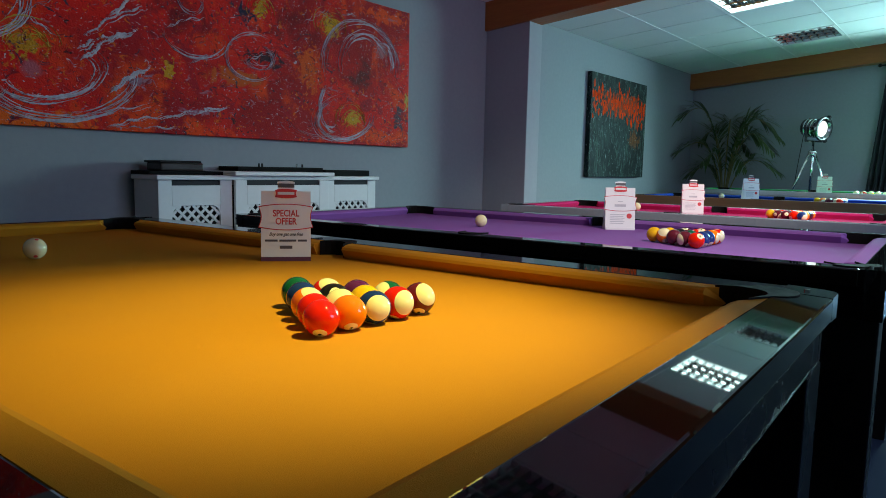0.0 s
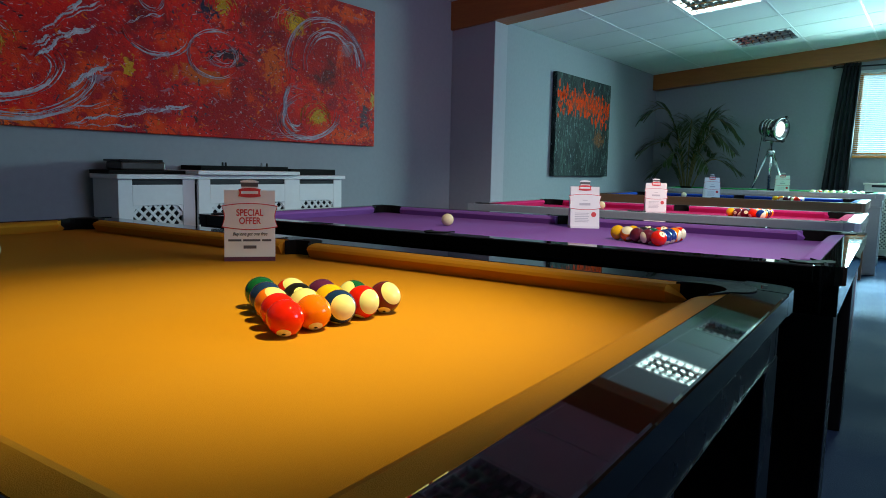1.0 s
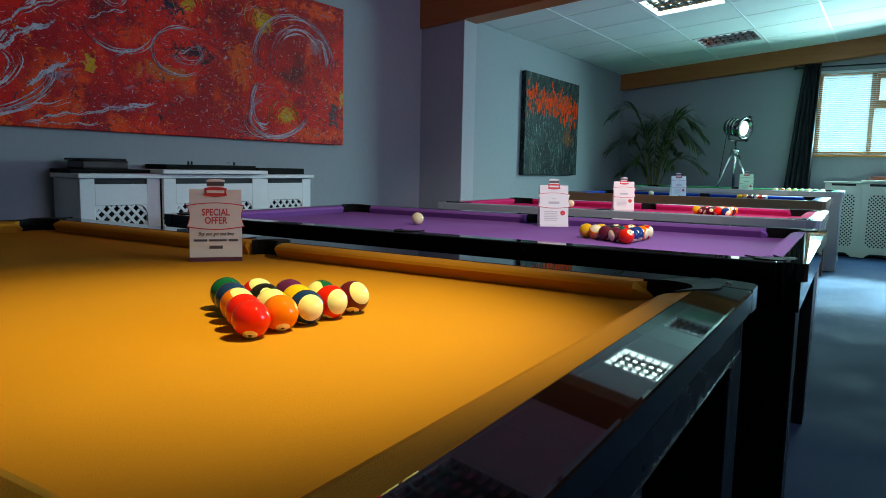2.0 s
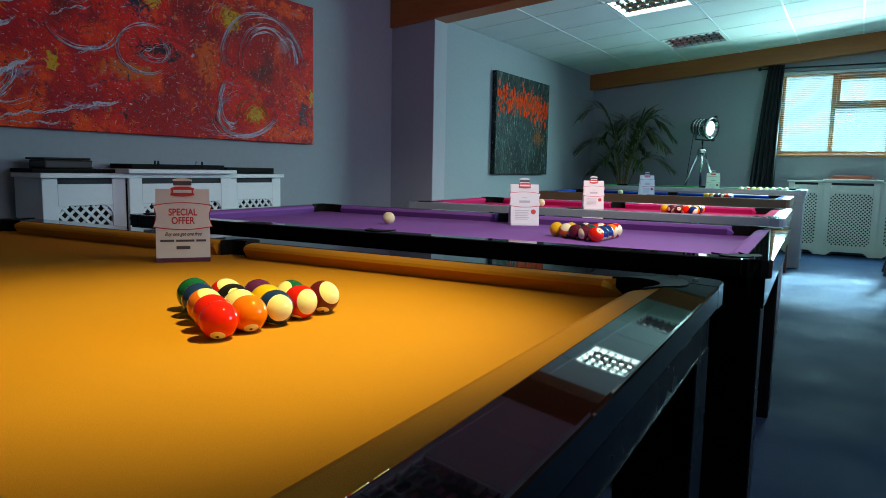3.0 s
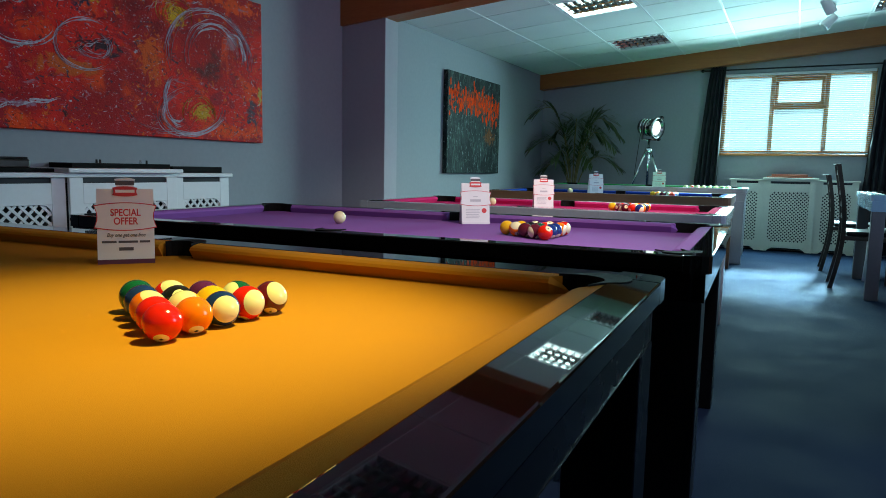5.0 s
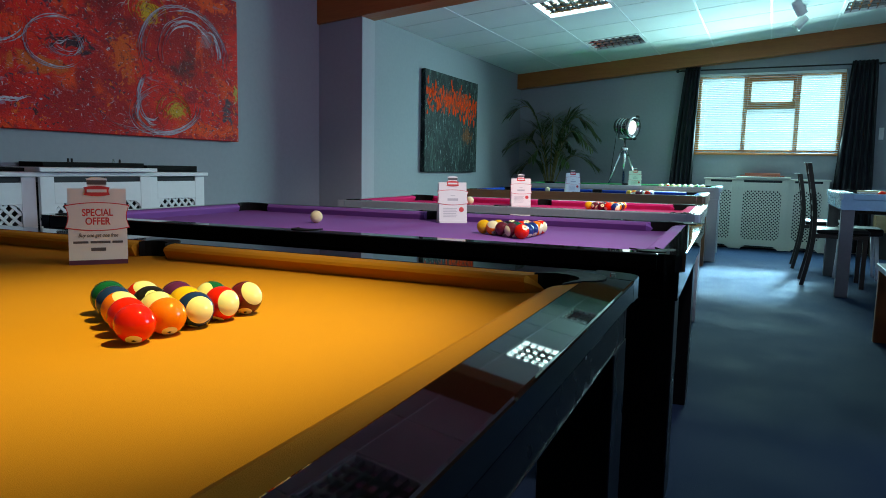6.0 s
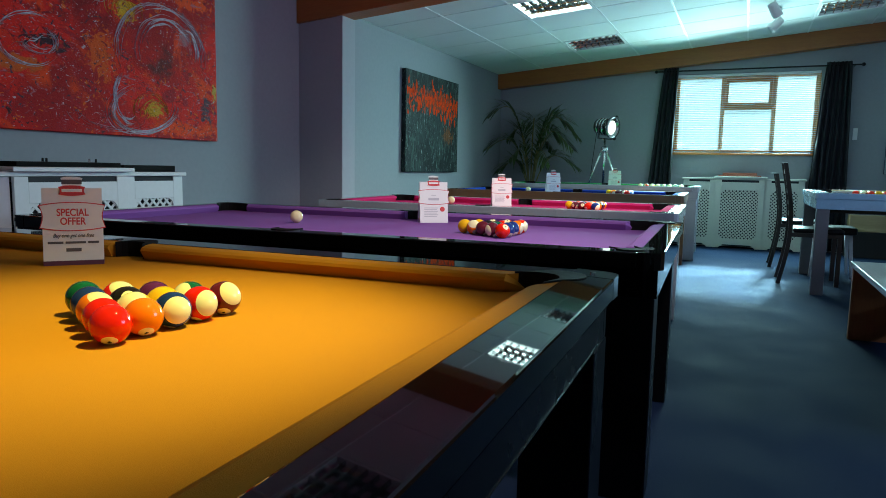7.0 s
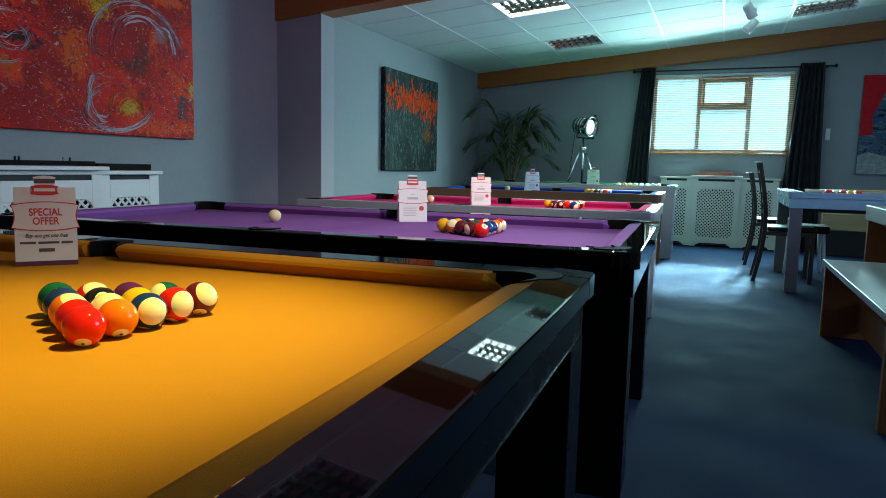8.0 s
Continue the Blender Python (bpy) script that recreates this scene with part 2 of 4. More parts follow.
def beam(y0, y1, drop):
    bm = B()
    prism(bm, [(WX, y0, roof(WX) - drop), (WX, y1, roof(WX) - drop), (WX, y1, roof(WX) + 0.03), (WX, y0, roof(WX) + 0.03)], (EX - WX, 0, 0))
    for v in bm.verts:
        if v.co.x > 0:
            v.co.z += RISE * (EX - WX)
    bmesh.ops.bevel(bm, geom=bm.edges[:], offset=0.004, segments=2, affect="EDGES")
    return solid("beam", bm, M["beam"], "orange-brown stained timber beam under the sloping ceiling", "beam", "structure")


beam(3.84, 4.05, 0.225)
beam(8.64, 8.80, 0.205)


def louvre_lamp(i, j, lit):
    """A recessed square ceiling light with a bright metal louvre."""
    x0, x1, y0, y1 = xs[i] + 0.012, xs[i + 1] - 0.012, ys[j] + 0.012, ys[j + 1] - 0.012
    base = thing("ceiling_light", pose((x0 + x1) / 2, (y0 + y1) / 2, roof((x0 + x1) / 2), 0, -math.degrees(math.atan(RISE)), 0),
                 "recessed square ceiling light with bright metal louvre, switched " + ("on" if lit else "off"), "ceiling light", "ceiling lights")
    w, d = (x1 - x0) / 2, (y1 - y0) / 2
    bm = B()
    for a in ((-w, w, -d, -d + 0.018), (-w, w, d - 0.018, d), (-w, -w + 0.018, -d + 0.018, d - 0.018), (w - 0.018, w, -d + 0.018, d - 0.018)):
        box(bm, *a, -0.004, 0.07)
    part("frame", bm, M["tbar"], base)
    part("diffuser", box(B(), -w + 0.02, w - 0.02, -d + 0.02, d - 0.02, 0.040, 0.05), M["lit"] if lit else M["plate"], base, "glowing tubes behind the louvre" if lit else "dark tubes behind the louvre")
    for k in range(1, 4):
        y = -d + 2 * d * k / 4
        bm = B()
        prism(bm, [(-w + 0.02, y - 0.008, 0), (-w + 0.02, y + 0.008, 0), (-w + 0.02, y + 0.014, 0.035), (-w + 0.02, y - 0.014, 0.035)], (2 * w - 0.04, 0, 0))
        part("louvre_blade", bm, M["chrome"], base)
    for k in range(1, 8):
        x = -w + 2 * w * k / 8
        bm = B()
        prism(bm, [(x - 0.005, -d + 0.02, 0.002), (x + 0.005, -d + 0.02, 0.002), (x + 0.014, -d + 0.02, 0.030), (x - 0.014, -d + 0.02, 0.030)], (0, 2 * d - 0.04, 0))
        part("cross_blade", bm, M["chrome"], base)


for n, (i, j) in enumerate(LAMPS):
    louvre_lamp(i, j, n == 0)

# ---- pool tables ----
BED = 0.68


def pool_table(label, cx, cy, cloth_m, rim_m, leg_m, bed=BED, hx=1.125, hy=0.55, rim=0.088, slab=0.045, apron=0.12, inset=0.0, leg=0.15, group="pool tables in a row", turn=0, trim=True, apron_m=None, slope=0.0, cut=0.112, g=0.014):
    """A pool table: bed, six cushions, rails with rounded corners, pockets, apron and four legs."""
    base = thing("pool_table", pose(cx, cy, 0, 0, 0, turn), label, "pool table", group)
    top, cw = bed + 0.038, 0.055
    bx, by = hx + cw, hy + cw                    # back of the cushions
    ox, oy = bx + rim, by + rim                  # outer edge of the rails
    part("bed", box(B(), -bx, bx, -by, by, bed - 0.03, bed), cloth_m, base, "flat cloth-covered playing bed")
    # cushions, cut at an angle beside the pockets
    def cushion(p0, p1, q0, q1, out):
        """Nose line p0 to p1, back line q0 to q1."""
        bm = B()
        o = Vector(out)
        n0, n1, b0, b1 = Vector(p0), Vector(p1), Vector(q0), Vector(q1)
        ring = lambda n, b: [n + o * 0.014 + Vector((0, 0, bed)), n + Vector((0, 0, bed + 0.026)), n + o * 0.004 + Vector((0, 0, bed + 0.033)), n + o * 0.016 + Vector((0, 0, top)), b + Vector((0, 0, top + 0.001)), b + Vector((0, 0, bed))]
        a, c = [bm.verts.new(v) for v in ring(n0, b0)], [bm.verts.new(v) for v in ring(n1, b1)]
        for k in range(6):
            bm.faces.new((a[k], a[(k + 1) % 6], c[(k + 1) % 6], c[k]))
        bm.faces.new(a[::-1])
        bm.faces.new(c)
        bmesh.ops.recalc_face_normals(bm, faces=bm.faces[:])
        part("cushion", bm, cloth_m, base)
    cc, sc = cut, 0.058                        # cut-back at corner and side pockets
    for s in (1, -1):
        for e in (1, -1):
            c = cc if s > 0 or e < 0 else 0.048
            cushion((e * sc, s * hy, 0), (e * (hx - c), s * hy, 0), (e * (sc - 0.018), s * by, 0), (e * (hx - c + 0.045), s * by, 0), (0, s, 0))
        cushion((s * hx, -(hy - 0.048), 0), (s * hx, hy - 0.09, 0), (s * bx, -(hy - 0.005), 0), (s * bx, hy - 0.03, 0), (s, 0, 0))
    def fall(x):
        """Height of the end rails' upper face, which dips a little to the outside."""
        return slope * (rim * 0.45 - max(abs(x) - bx, 0.0))
    def dip(bm):
        for v in bm.verts:
            if v.co.z > top - 0.01:
                v.co.z += fall(v.co.x)
        return bm
    # rails, butted at the corners
    for s in (1, -1):
        part("rail", box(B(), -bx, bx, s * by, s * oy, top - slab, top + 0.002, 0.004), rim_m, base)
        part("rail", dip(box(B(), s * bx, s * ox, -by, by, top - slab, top + 0.002, 0.004)), rim_m, base)
        for e in (1, -1):
            bm = B()
            pts = [(s * bx, e * by), (s * ox, e * by), (s * ox, e * (oy - 0.025)), (s * (ox - 0.008), e * (oy - 0.008)), (s * (ox - 0.025), e * oy), (s * bx, e * oy)]
            prism(bm, [(x, y, top - slab) for x, y in pts], (0, 0, slab + 0.0025))
            part("corner_block", dip(bm), rim_m, base)
            bm = B()
            rod(bm, (s * (ox - 0.05), e * (oy - 0.05), top + 0.002), (s * (ox - 0.05), e * (oy - 0.05), top + 0.006), 0.006)
            dip(bm)
            part("cap_screw", bm, M["chrome"], base, "small chrome screw cap")
    # pockets: dark leather filling the gaps between the cushions, hollowed towards the table
    def pocket(outline):
        bm = B()
        prism(bm, [(x, y, bed + 0.001) for x, y in outline], (0, 0, top - bed + 0.0035))
        part("pocket", bm, M["pocket"], base, "black leather pocket")
    arc = lambda cx, cy, r, a0, a1: [(cx + r * math.cos(radians(a0 + (a1 - a0) * k / 8)), cy + r * math.sin(radians(a0 + (a1 - a0) * k / 8))) for k in range(9)]
    for s in (1, -1):
        pocket([(x, s * y) for x, y in arc(0, hy + 0.004, 0.05, 165, 15) + [(0.046, by + 0.002)] + arc(0, by + 0.002, 0.046, 20, 160) + [(-0.046, by + 0.002)]])
        for e in (1, -1):
            cl = cc if e > 0 or s < 0 else 0.048
            cs, r = (0.09, 0.058) if e > 0 else (0.048, 0.036)
            pocket([(s * x, e * y) for x, y in [(hx - cl + 0.046, by + 0.001), (hx - cl + 0.014, hy + 0.03)] + arc(hx + 0.048 - r, hy + 0.048 - r, r, 120, -30) + [(hx + 0.03, hy - cs + 0.016), (bx + 0.001, hy - cs + 0.06)] + arc(hx + 0.03, hy + 0.03, 0.065, -35, 125)])
    # apron, recessed under the rails
    am = apron_m or rim_m
    z0, z1 = top - slab - apron + 0.04, top - slab
    for s in (1, -1):
        part("apron", box(B(), -ox + g, ox - g, s * (oy - g), s * (oy - g - 0.03), z0, z1, 0.002), am, base)
        part("apron", box(B(), s * (ox - g), s * (ox - g - 0.03), -(oy - g - 0.031), oy - g - 0.031, z0, z1, 0.002), am, base)
        if trim:
            part("trim_strip", box(B(), s * (ox - g), s * (ox - g + 0.0015), -(oy - g - 0.06), oy - g - 0.03, z0 + 0.001, z0 + 0.0025), M["steel"], base, "thin bright trim line")
    part("underframe", box(B(), -ox + 0.12, ox - 0.12, -oy + 0.12, oy - 0.12, z0 - 0.03, bed - 0.031), M["blackmatt"], base)
    for s in (1, -1):
        for e in (1, -1):
            y1 = oy - 0.02 - (inset if e > 0 else 0)
            part("leg", box(B(), s * (ox - 0.02), s * (ox - 0.02 - leg), e * y1, e * (y1 - leg), 0, z0, 0.005), leg_m, base)
    return base


mustard = pool_table("black gloss pool table with mustard cloth under a warm spotlight", 0.0, -0.028, M["mustard"], M["black"], M["satin"], turn=1.9, hx=1.129, hy=0.557, rim=0.092, slab=0.045, apron=0.13, slope=0.045, cut=0.070, g=0.022, apron_m=M["satin"])
violet = pool_table("black gloss pool table with purple cloth", 0.024, 1.72, M["purple"], M["black"], M["satin"], trim=False, inset=0.2, turn=2.5, hy=0.53, rim=0.07)
pink = pool_table("pale grey pool table with bright red cloth", 0.02, 3.605, M["red"], M["greyrim"], M["greyrim"], inset=0.35, trim=False, slab=0.06, turn=2.5, hx=1.0, hy=0.47, rim=0.07)
azure = pool_table("walnut brown pool table with royal blue cloth", -0.15, 6.05, M["blue"], M["brownrim"], M["brownrim"], bed=0.70, trim=False, slab=0.075, turn=2.5, hx=1.0, hy=0.47, rim=0.07)
emerald = pool_table("pale grey pool table with green cloth beside the window", -0.11, 7.45, M["green"], M["greyrim"], M["greyrim"], bed=0.75, trim=False, turn=2.5, hx=1.0, hy=0.43, rim=0.07)

# ---- balls ----
R = 0.028575


def ball_paint(name, color, stripe):
    """Glossy resin ball: a plain colour or a coloured band on ivory, and a small ivory spot with a dark mark."""
    m = bpy.data.materials.new(name)
    m.use_nodes = True
    n, l = m.node_tree.nodes, m.node_tree.links
    p = n["Principled BSDF"]
    p.inputs["Roughness"].default_value = 0.07
    p.inputs["Coat Weight"].default_value = 0.0
    tc = n.new("ShaderNodeTexCoord")
    sep = n.new("ShaderNodeSeparateXYZ")
    l.new(tc.outputs["Object"], sep.inputs[0])
    ivory = (0.84, 0.76, 0.44, 1)

    def less(sock, limit, absolute=False):
        if absolute:
            a = n.new("ShaderNodeMath")
            a.operation = "ABSOLUTE"
            l.new(sock, a.inputs[0])
            sock = a.outputs[0]
        c = n.new("ShaderNodeMath")
        c.operation = "LESS_THAN"
        c.inputs[1].default_value = limit
        l.new(sock, c.inputs[0])
        return c.outputs[0]

    def mixed(fac, a, b):
        x = n.new("ShaderNodeMix")
        x.data_type = "RGBA"
        l.new(fac, x.inputs[0])
        for k, v in ((6, a), (7, b)):
            if isinstance(v, tuple):
                x.inputs[k].default_value = v
            else:
                l.new(v, x.inputs[k])
        return x.outputs[2]
    col = (*color, 1)
    body = mixed(less(sep.outputs[2], R * 0.66, True), ivory, col) if stripe else col
    spot = less(sep.outputs[0], R * 0.915)
    tiny = less(sep.outputs[0], R * 0.990)
    inner = mixed(tiny, (0.03, 0.03, 0.03, 1), ivory)
    l.new(mixed(spot, inner, body), p.inputs["Base Color"])
    return m


TINTS = {"yellow": (0.80, 0.44, 0.008), "blue": (0.012, 0.035, 0.16), "red": (0.80, 0.014, 0.001), "violet": (0.10, 0.015, 0.09), "orange": (0.86, 0.18, 0.001),
         "green": (0.006, 0.10, 0.045), "maroon": (0.12, 0.012, 0.022), "black": (0.012, 0.011, 0.011)}
PAINT = {(c, s): ball_paint(c + ("_stripe_ball" if s else "_ball"), rgb, s) for c, rgb in TINTS.items() for s in (0, 1)}
M["ivory"] = shader("ivory_ball", (0.82, 0.70, 0.38), 0.08, vary=0.03, scale=20, coat=0.6)
bm = B()
bmesh.ops.create_uvsphere(bm, u_segments=32, v_segments=20, radius=R)
BALL = mesh_of("ball", bm, M["ivory"], True)
BALLS = {}


def ball(x, y, z, kind, axis=None, rng=random):
    """One ball; axis: the way its stripe's pole points."""
    if kind not in BALLS:
        me = BALL.copy()
        me.materials.clear()
        me.materials.append(M["ivory"] if kind == "cue" else PAINT[kind])
        BALLS[kind] = me
    ob = new("cue_ball" if kind == "cue" else "pool_ball", BALLS[kind])
    if axis:
        zz = Vector(axis[:3]).normalized()
        down = Vector(axis[3:] or (0.45, -0.5, -0.74))
        xx = (down - zz * down.dot(zz)).normalized()
        q = Matrix((xx, zz.cross(xx), zz)).transposed().to_quaternion()
    else:
        q = Euler([rng.uniform(0, 6.28) for _ in range(3)]).to_quaternion()
    ob.matrix_basis = Matrix.Translation((x, y, z + R)) @ q.to_matrix().to_4x4()
    if kind == "cue":
        return tagged(ob, "ivory cue ball resting on the cloth", "ball", "cue balls")
    return tagged(ob, ("ivory ball with a " + kind[0] + " stripe" if kind[1] else "glossy " + kind[0] + " pool ball") + " racked on the cloth", "ball", "racked balls")


S, T = 1, 0
A = (0.86, -0.40, 0.30)
RACK = [[("green", T)], [("blue", T), ("red", S)], [("orange", S), ("black", T), ("violet", T)], [("red", T), ("yellow", S), ("yellow", T), ("green", S)],
        [("red", T), ("orange", T), ("blue", S), ("red", S), ("maroon", S)]]
rng = random.Random(4)


def rack(x, y, z, rows, poles=None):
    """Rows of balls from the apex, which lies towards -x."""
    d = 2 * R + 0.0003
    for i, row in enumerate(rows):
        for k, kind in enumerate(row):
            ball(x + (i - 4) * d * 0.866, y + (k - i / 2) * d, z, kind, poles.get((i, k)) if poles else None, rng)


rack(0.681, 0.012, BED, RACK, {(4, 2): (0.90, -0.42, 0.14), (4, 3): (0.97, -0.16, 0.16), (4, 4): (0.86, -0.10, 0.50), (3, 3): (-0.1, -0.9, 0.45), (3, 1): (0.3, -0.5, 0.8), (2, 0): (0.55, 0.1, 0.85), (1, 1): (0.55, -0.1, 0.8),
                            (4, 0): (0.5, 0.6, -0.1), (4, 1): (0.5, 0.6, 0.1), (0, 0): (0.3, 0.4, 0.4), (1, 0): (0.3, 0.5, 0.2), (2, 1): (0.3, 0.6, 0.1, 0.75, -0.35, 0.56), (3, 0): (0.4, 0.6, 0.1), (3, 2): (0.4, 0.6, 0.1), (2, 2): (0.4, 0.6, 0.1)})
mixed_rack = [[("yellow", T)], [("orange", S), ("yellow", S)], [("maroon", T), ("black", T), ("maroon", S)], [("maroon", S), ("green", S), ("red", S), ("orange", T)],
              [("red", T), ("blue", T), ("blue", S), ("orange", S), ("red", S)]]
rack(0.664, 1.758, BED, mixed_rack, {(0, 0): (0.3, 0.6, 0.2), (1, 0): (0.2, -0.6, 0.7), (2, 0): (0.4, 0.5, 0.1), (3, 0): (0.4, 0.5, 0.1), (4, 0): (0.3, 0.5, 0.1, 0.4, -0.7, 0.5), (4, 1): (0.5, 0.6, 0.1), (4, 2): (0.6, 0.7, 0.2)})
sunny_rack = [[("yellow", T)], [("maroon", S), ("red", T)], [("maroon", T), ("black", T), ("red", S)], [("red", T), ("orange", S), ("yellow", T), ("red", T)],
              [("blue", S), ("orange", T), ("black", T), ("maroon", S), ("orange", S)]]
rack(0.607, 3.76, BED, sunny_rack)
rack(0.42, 6.22, 0.70, mixed_rack)
for x, y, z in ((-0.495, -0.068, BED), (-0.358, 1.763, BED), (-0.475, 3.80, BED), (-0.68, 6.40, 0.70)):
    cue = ball(x, y, z, "cue", (0, 0, 1))
    if y < 0:                                    # the practice ball has red dots
        cue["label"] = "ivory practice cue ball with red dots on the cloth"
        for d in ((0.29, 0.01, 0.55), (0.75, -0.25, -0.68), (-0.25, -0.93, 0.1), (0.1, 0.95, 0.1), (-0.9, 0.3, 0.2)):
            q = Vector(d).normalized()
            dot = lathe(B(), [(0.0048, R * 0.988), (0.004, R * 0.9935), (0.002, R * 1.0015), (0.0001, R * 1.003)], 14)
            turn = cue.matrix_basis.to_3x3().inverted() @ q
            part("dot", dot, M["cardred"], cue, "red dot", True, turn.to_track_quat("Z", "Y").to_matrix().to_4x4())
# ---- price cards ----


def bar(bm, x0, x1, z0, z1, y):
    box(bm, x0, x1, y - 0.0004, y, z0, z1)


def text_mesh(body, size, material, name, parent, x, z, y, shear=0.0, bold=0.0, squeeze=0.78):
    cu = bpy.data.curves.new(name, "FONT")
    cu.body, cu.size, cu.align_x, cu.shear, cu.offset, cu.extrude = body, size, "CENTER", shear, bold, 0.0002
    tmp = bpy.data.objects.new(name, cu)
    scene.collection.objects.link(tmp)
    me = bpy.data.meshes.new_from_object(tmp.evaluated_get(bpy.context.evaluated_depsgraph_get()))
    bpy.data.objects.remove(tmp)
    me.materials.clear()
    me.materials.append(material)
    ob = new(name, me)
    ob.parent = parent
    ob.matrix_basis = pose(x, y, z, 90, 0, 0) @ Matrix.Diagonal((squeeze, 1, 1, 1))
    return ob


def banner(w, z0, z1, d=0.008, n=14):
    """Outline of a plaque with bowed top and bottom and hollowed ends."""
    pts = []
    for i in range(n + 1):
        u = -1 + 2 * i / n
        pts.append((u * w / 2, z1 + d * (1 - u * u)))
    for i in range(1, 6):
        u = i / 6
        pts.append((w / 2 - d * 0.9 * math.sin(math.pi * u), z1 + (z0 - z1) * u))
    for i in range(n + 1):
        u = 1 - 2 * i / n
        pts.append((u * w / 2, z0 - d * (1 - u * u)))
    for i in range(1, 6):
        u = i / 6
        pts.append((-w / 2 + d * 0.9 * math.sin(math.pi * u), z0 + (z1 - z0) * u))
    return pts


def card(x, y, z, turn, offer, scale=1.0):
    """A folded tent card with a printed face that leans back, a plaque and a red badge on top."""
    lean = 9
    base = thing("price_card", pose(x, y, z, 0, 0, turn) @ Matrix.Diagonal((scale, scale, scale, 1)),
                 "folded white special offer card standing on the mustard cloth" if offer else "folded white price card with red print standing on the cloth", "price card", "price cards")
    w, h = 0.142, 0.205
    face = part("front_panel", box(B(), -w / 2, w / 2, 0, 0.0012, 0.012, h), M["card"], base)
    face.matrix_basis = pose(0, -0.036, 0, -lean, 0, 0)
    back = part("back_panel", box(B(), -w / 2, w / 2, -0.0012, 0, 0.0, h), M["card"], base)
    back.matrix_basis = pose(0, 0.036, 0, lean, 0, 0)
    part("foot_panel", box(B(), -w / 2, w / 2, -0.038, 0.036, 0.0, 0.012), M["cardplum"] if offer else M["card"], base)
    bm = B()
    prism(bm, [(px, -0.0012, pz) for px, pz in banner(0.157 if offer else 0.160, 0.098, 0.160)], (0, 0.0008, 0))
    part("plaque_edge", bm, M["cardred"], face, "red outline of the plaque")
    bm = B()
    prism(bm, [(px, -0.0018, pz) for px, pz in banner(0.152 if offer else 0.1565, 0.1005, 0.1575)], (0, 0.0008, 0))
    part("plaque", bm, M["card"], face, "white plaque")
    bm = B()
    prism(bm, [(px, -0.0012, pz) for px, pz in banner(0.052, 0.196, 0.232, 0.004)], (0, 0.003, 0))
    part("badge_tab", bm, M["card"], face)
    bm = B()
    prism(bm, [(px, -0.0020, pz) for px, pz in banner(0.064, 0.188, 0.208, 0.004)], (0, 0.0008, 0))
    part("badge", bm, M["cardred"], face, "plain red badge shape")
    bm = B()
    bar(bm, -0.024, 0.024, 0.1945, 0.2025, -0.0021)
    part("badge_bar", bm, M["card"], face)
    bm = B()
    bar(bm, -0.024, 0.024, 0.2155, 0.2275, -0.0014)
    part("badge_line", bm, M["carddark"], face)
    if offer:
        text_mesh("SPECIAL", 0.027, M["cardred"], "heading", face, 0, 0.131, -0.0020, 0, 0.0006)
        text_mesh("OFFER", 0.027, M["cardred"], "heading", face, 0, 0.1075, -0.0020, 0, 0.0006)
        text_mesh("Buy one get one free", 0.0145, M["carddark"], "small_print", face, 0, 0.074, -0.0006, 0.35, 0.0002)
        bm = B()
        for x0, x1 in ((-0.06, -0.024), (-0.019, 0.029), (0.034, 0.06)):
            bar(bm, x0, x1, 0.057, 0.063, -0.0004)
        part("print_line", bm, M["carddark"], face)
        bm = B()
        bar(bm, -0.018, 0.018, 0.036, 0.045, -0.0004)
        part("price_line", bm, M["carddark"], face)
    else:
        bm = B()
        bar(bm, -0.028, 0.026, 0.112, 0.124, -0.0019)
        part("title_line", bm, M["cardgrey"], face)
        bm = B()
        bar(bm, -0.012, 0.012, 0.136, 0.139, -0.0019)
        part("title_line", bm, M["cardgrey"], face)
        bm = B()
        for k in range(6):
            bar(bm, -0.05, 0.015 + 0.006 * (k % 2), 0.030 + 0.0085 * k, 0.033 + 0.0085 * k, -0.0004)
        part("print_line", bm, M["cardgrey"], face)
        bm = B()
        lathe(bm, [(0.0125, 0), (0.0125, 0.0006), (0.0001, 0.0006)], 20)
        part("price_dot", bm, M["cardred"], face, "round red price dot", m=pose(0.043, 0, 0.068, 90, 0, 0))
    return base


card(-0.056, 0.412, BED, 50, True, 0.94)
card(0.125, 2.185, BED, 37, False, 0.95)
card(-0.10, 3.83, BED, 30, False, 0.97)
card(-0.41, 6.41, 0.70, 38, False, 1.05)
card(0.055, 7.47, 0.75, 22, False, 0.98)

# ---- radiator covers ----


def lattice(w, h, step, bar_w):
    """A diagonal lattice in the plane y = 0, from 0 to w and 0 to h."""
    bm = B()
    r = math.sqrt(0.5)
    for sign in (1, -1):
        k = -h if sign > 0 else 0.0
        while k < (w if sign > 0 else w + h):
            if sign > 0:
                x0, x1 = max(0, k), min(w, k + h)
                z0, z1 = x0 - k, x1 - k
            else:
                x0, x1 = max(0, k - h), min(w, k)
                z0, z1 = k - x0, k - x1
            if x1 - x0 > 0.01:
                n = Vector((-sign * r, 0, r)) * bar_w / 2
                a, b = Vector((x0, 0, z0)), Vector((x1, 0, z1))
                v = [bm.verts.new(p + Vector((0, dy, 0))) for dy in (0.001 * sign, 0.005) for p in (a + n, a - n, b - n, b + n)]
                for f in ((0, 1, 2, 3), (7, 6, 5, 4), (0, 4, 5, 1), (1, 5, 6, 2), (2, 6, 7, 3), (3, 7, 4, 0)):
                    bm.faces.new([v[q] for q in f])
            k += step
    bmesh.ops.recalc_face_normals(bm, faces=bm.faces[:])
    return bm


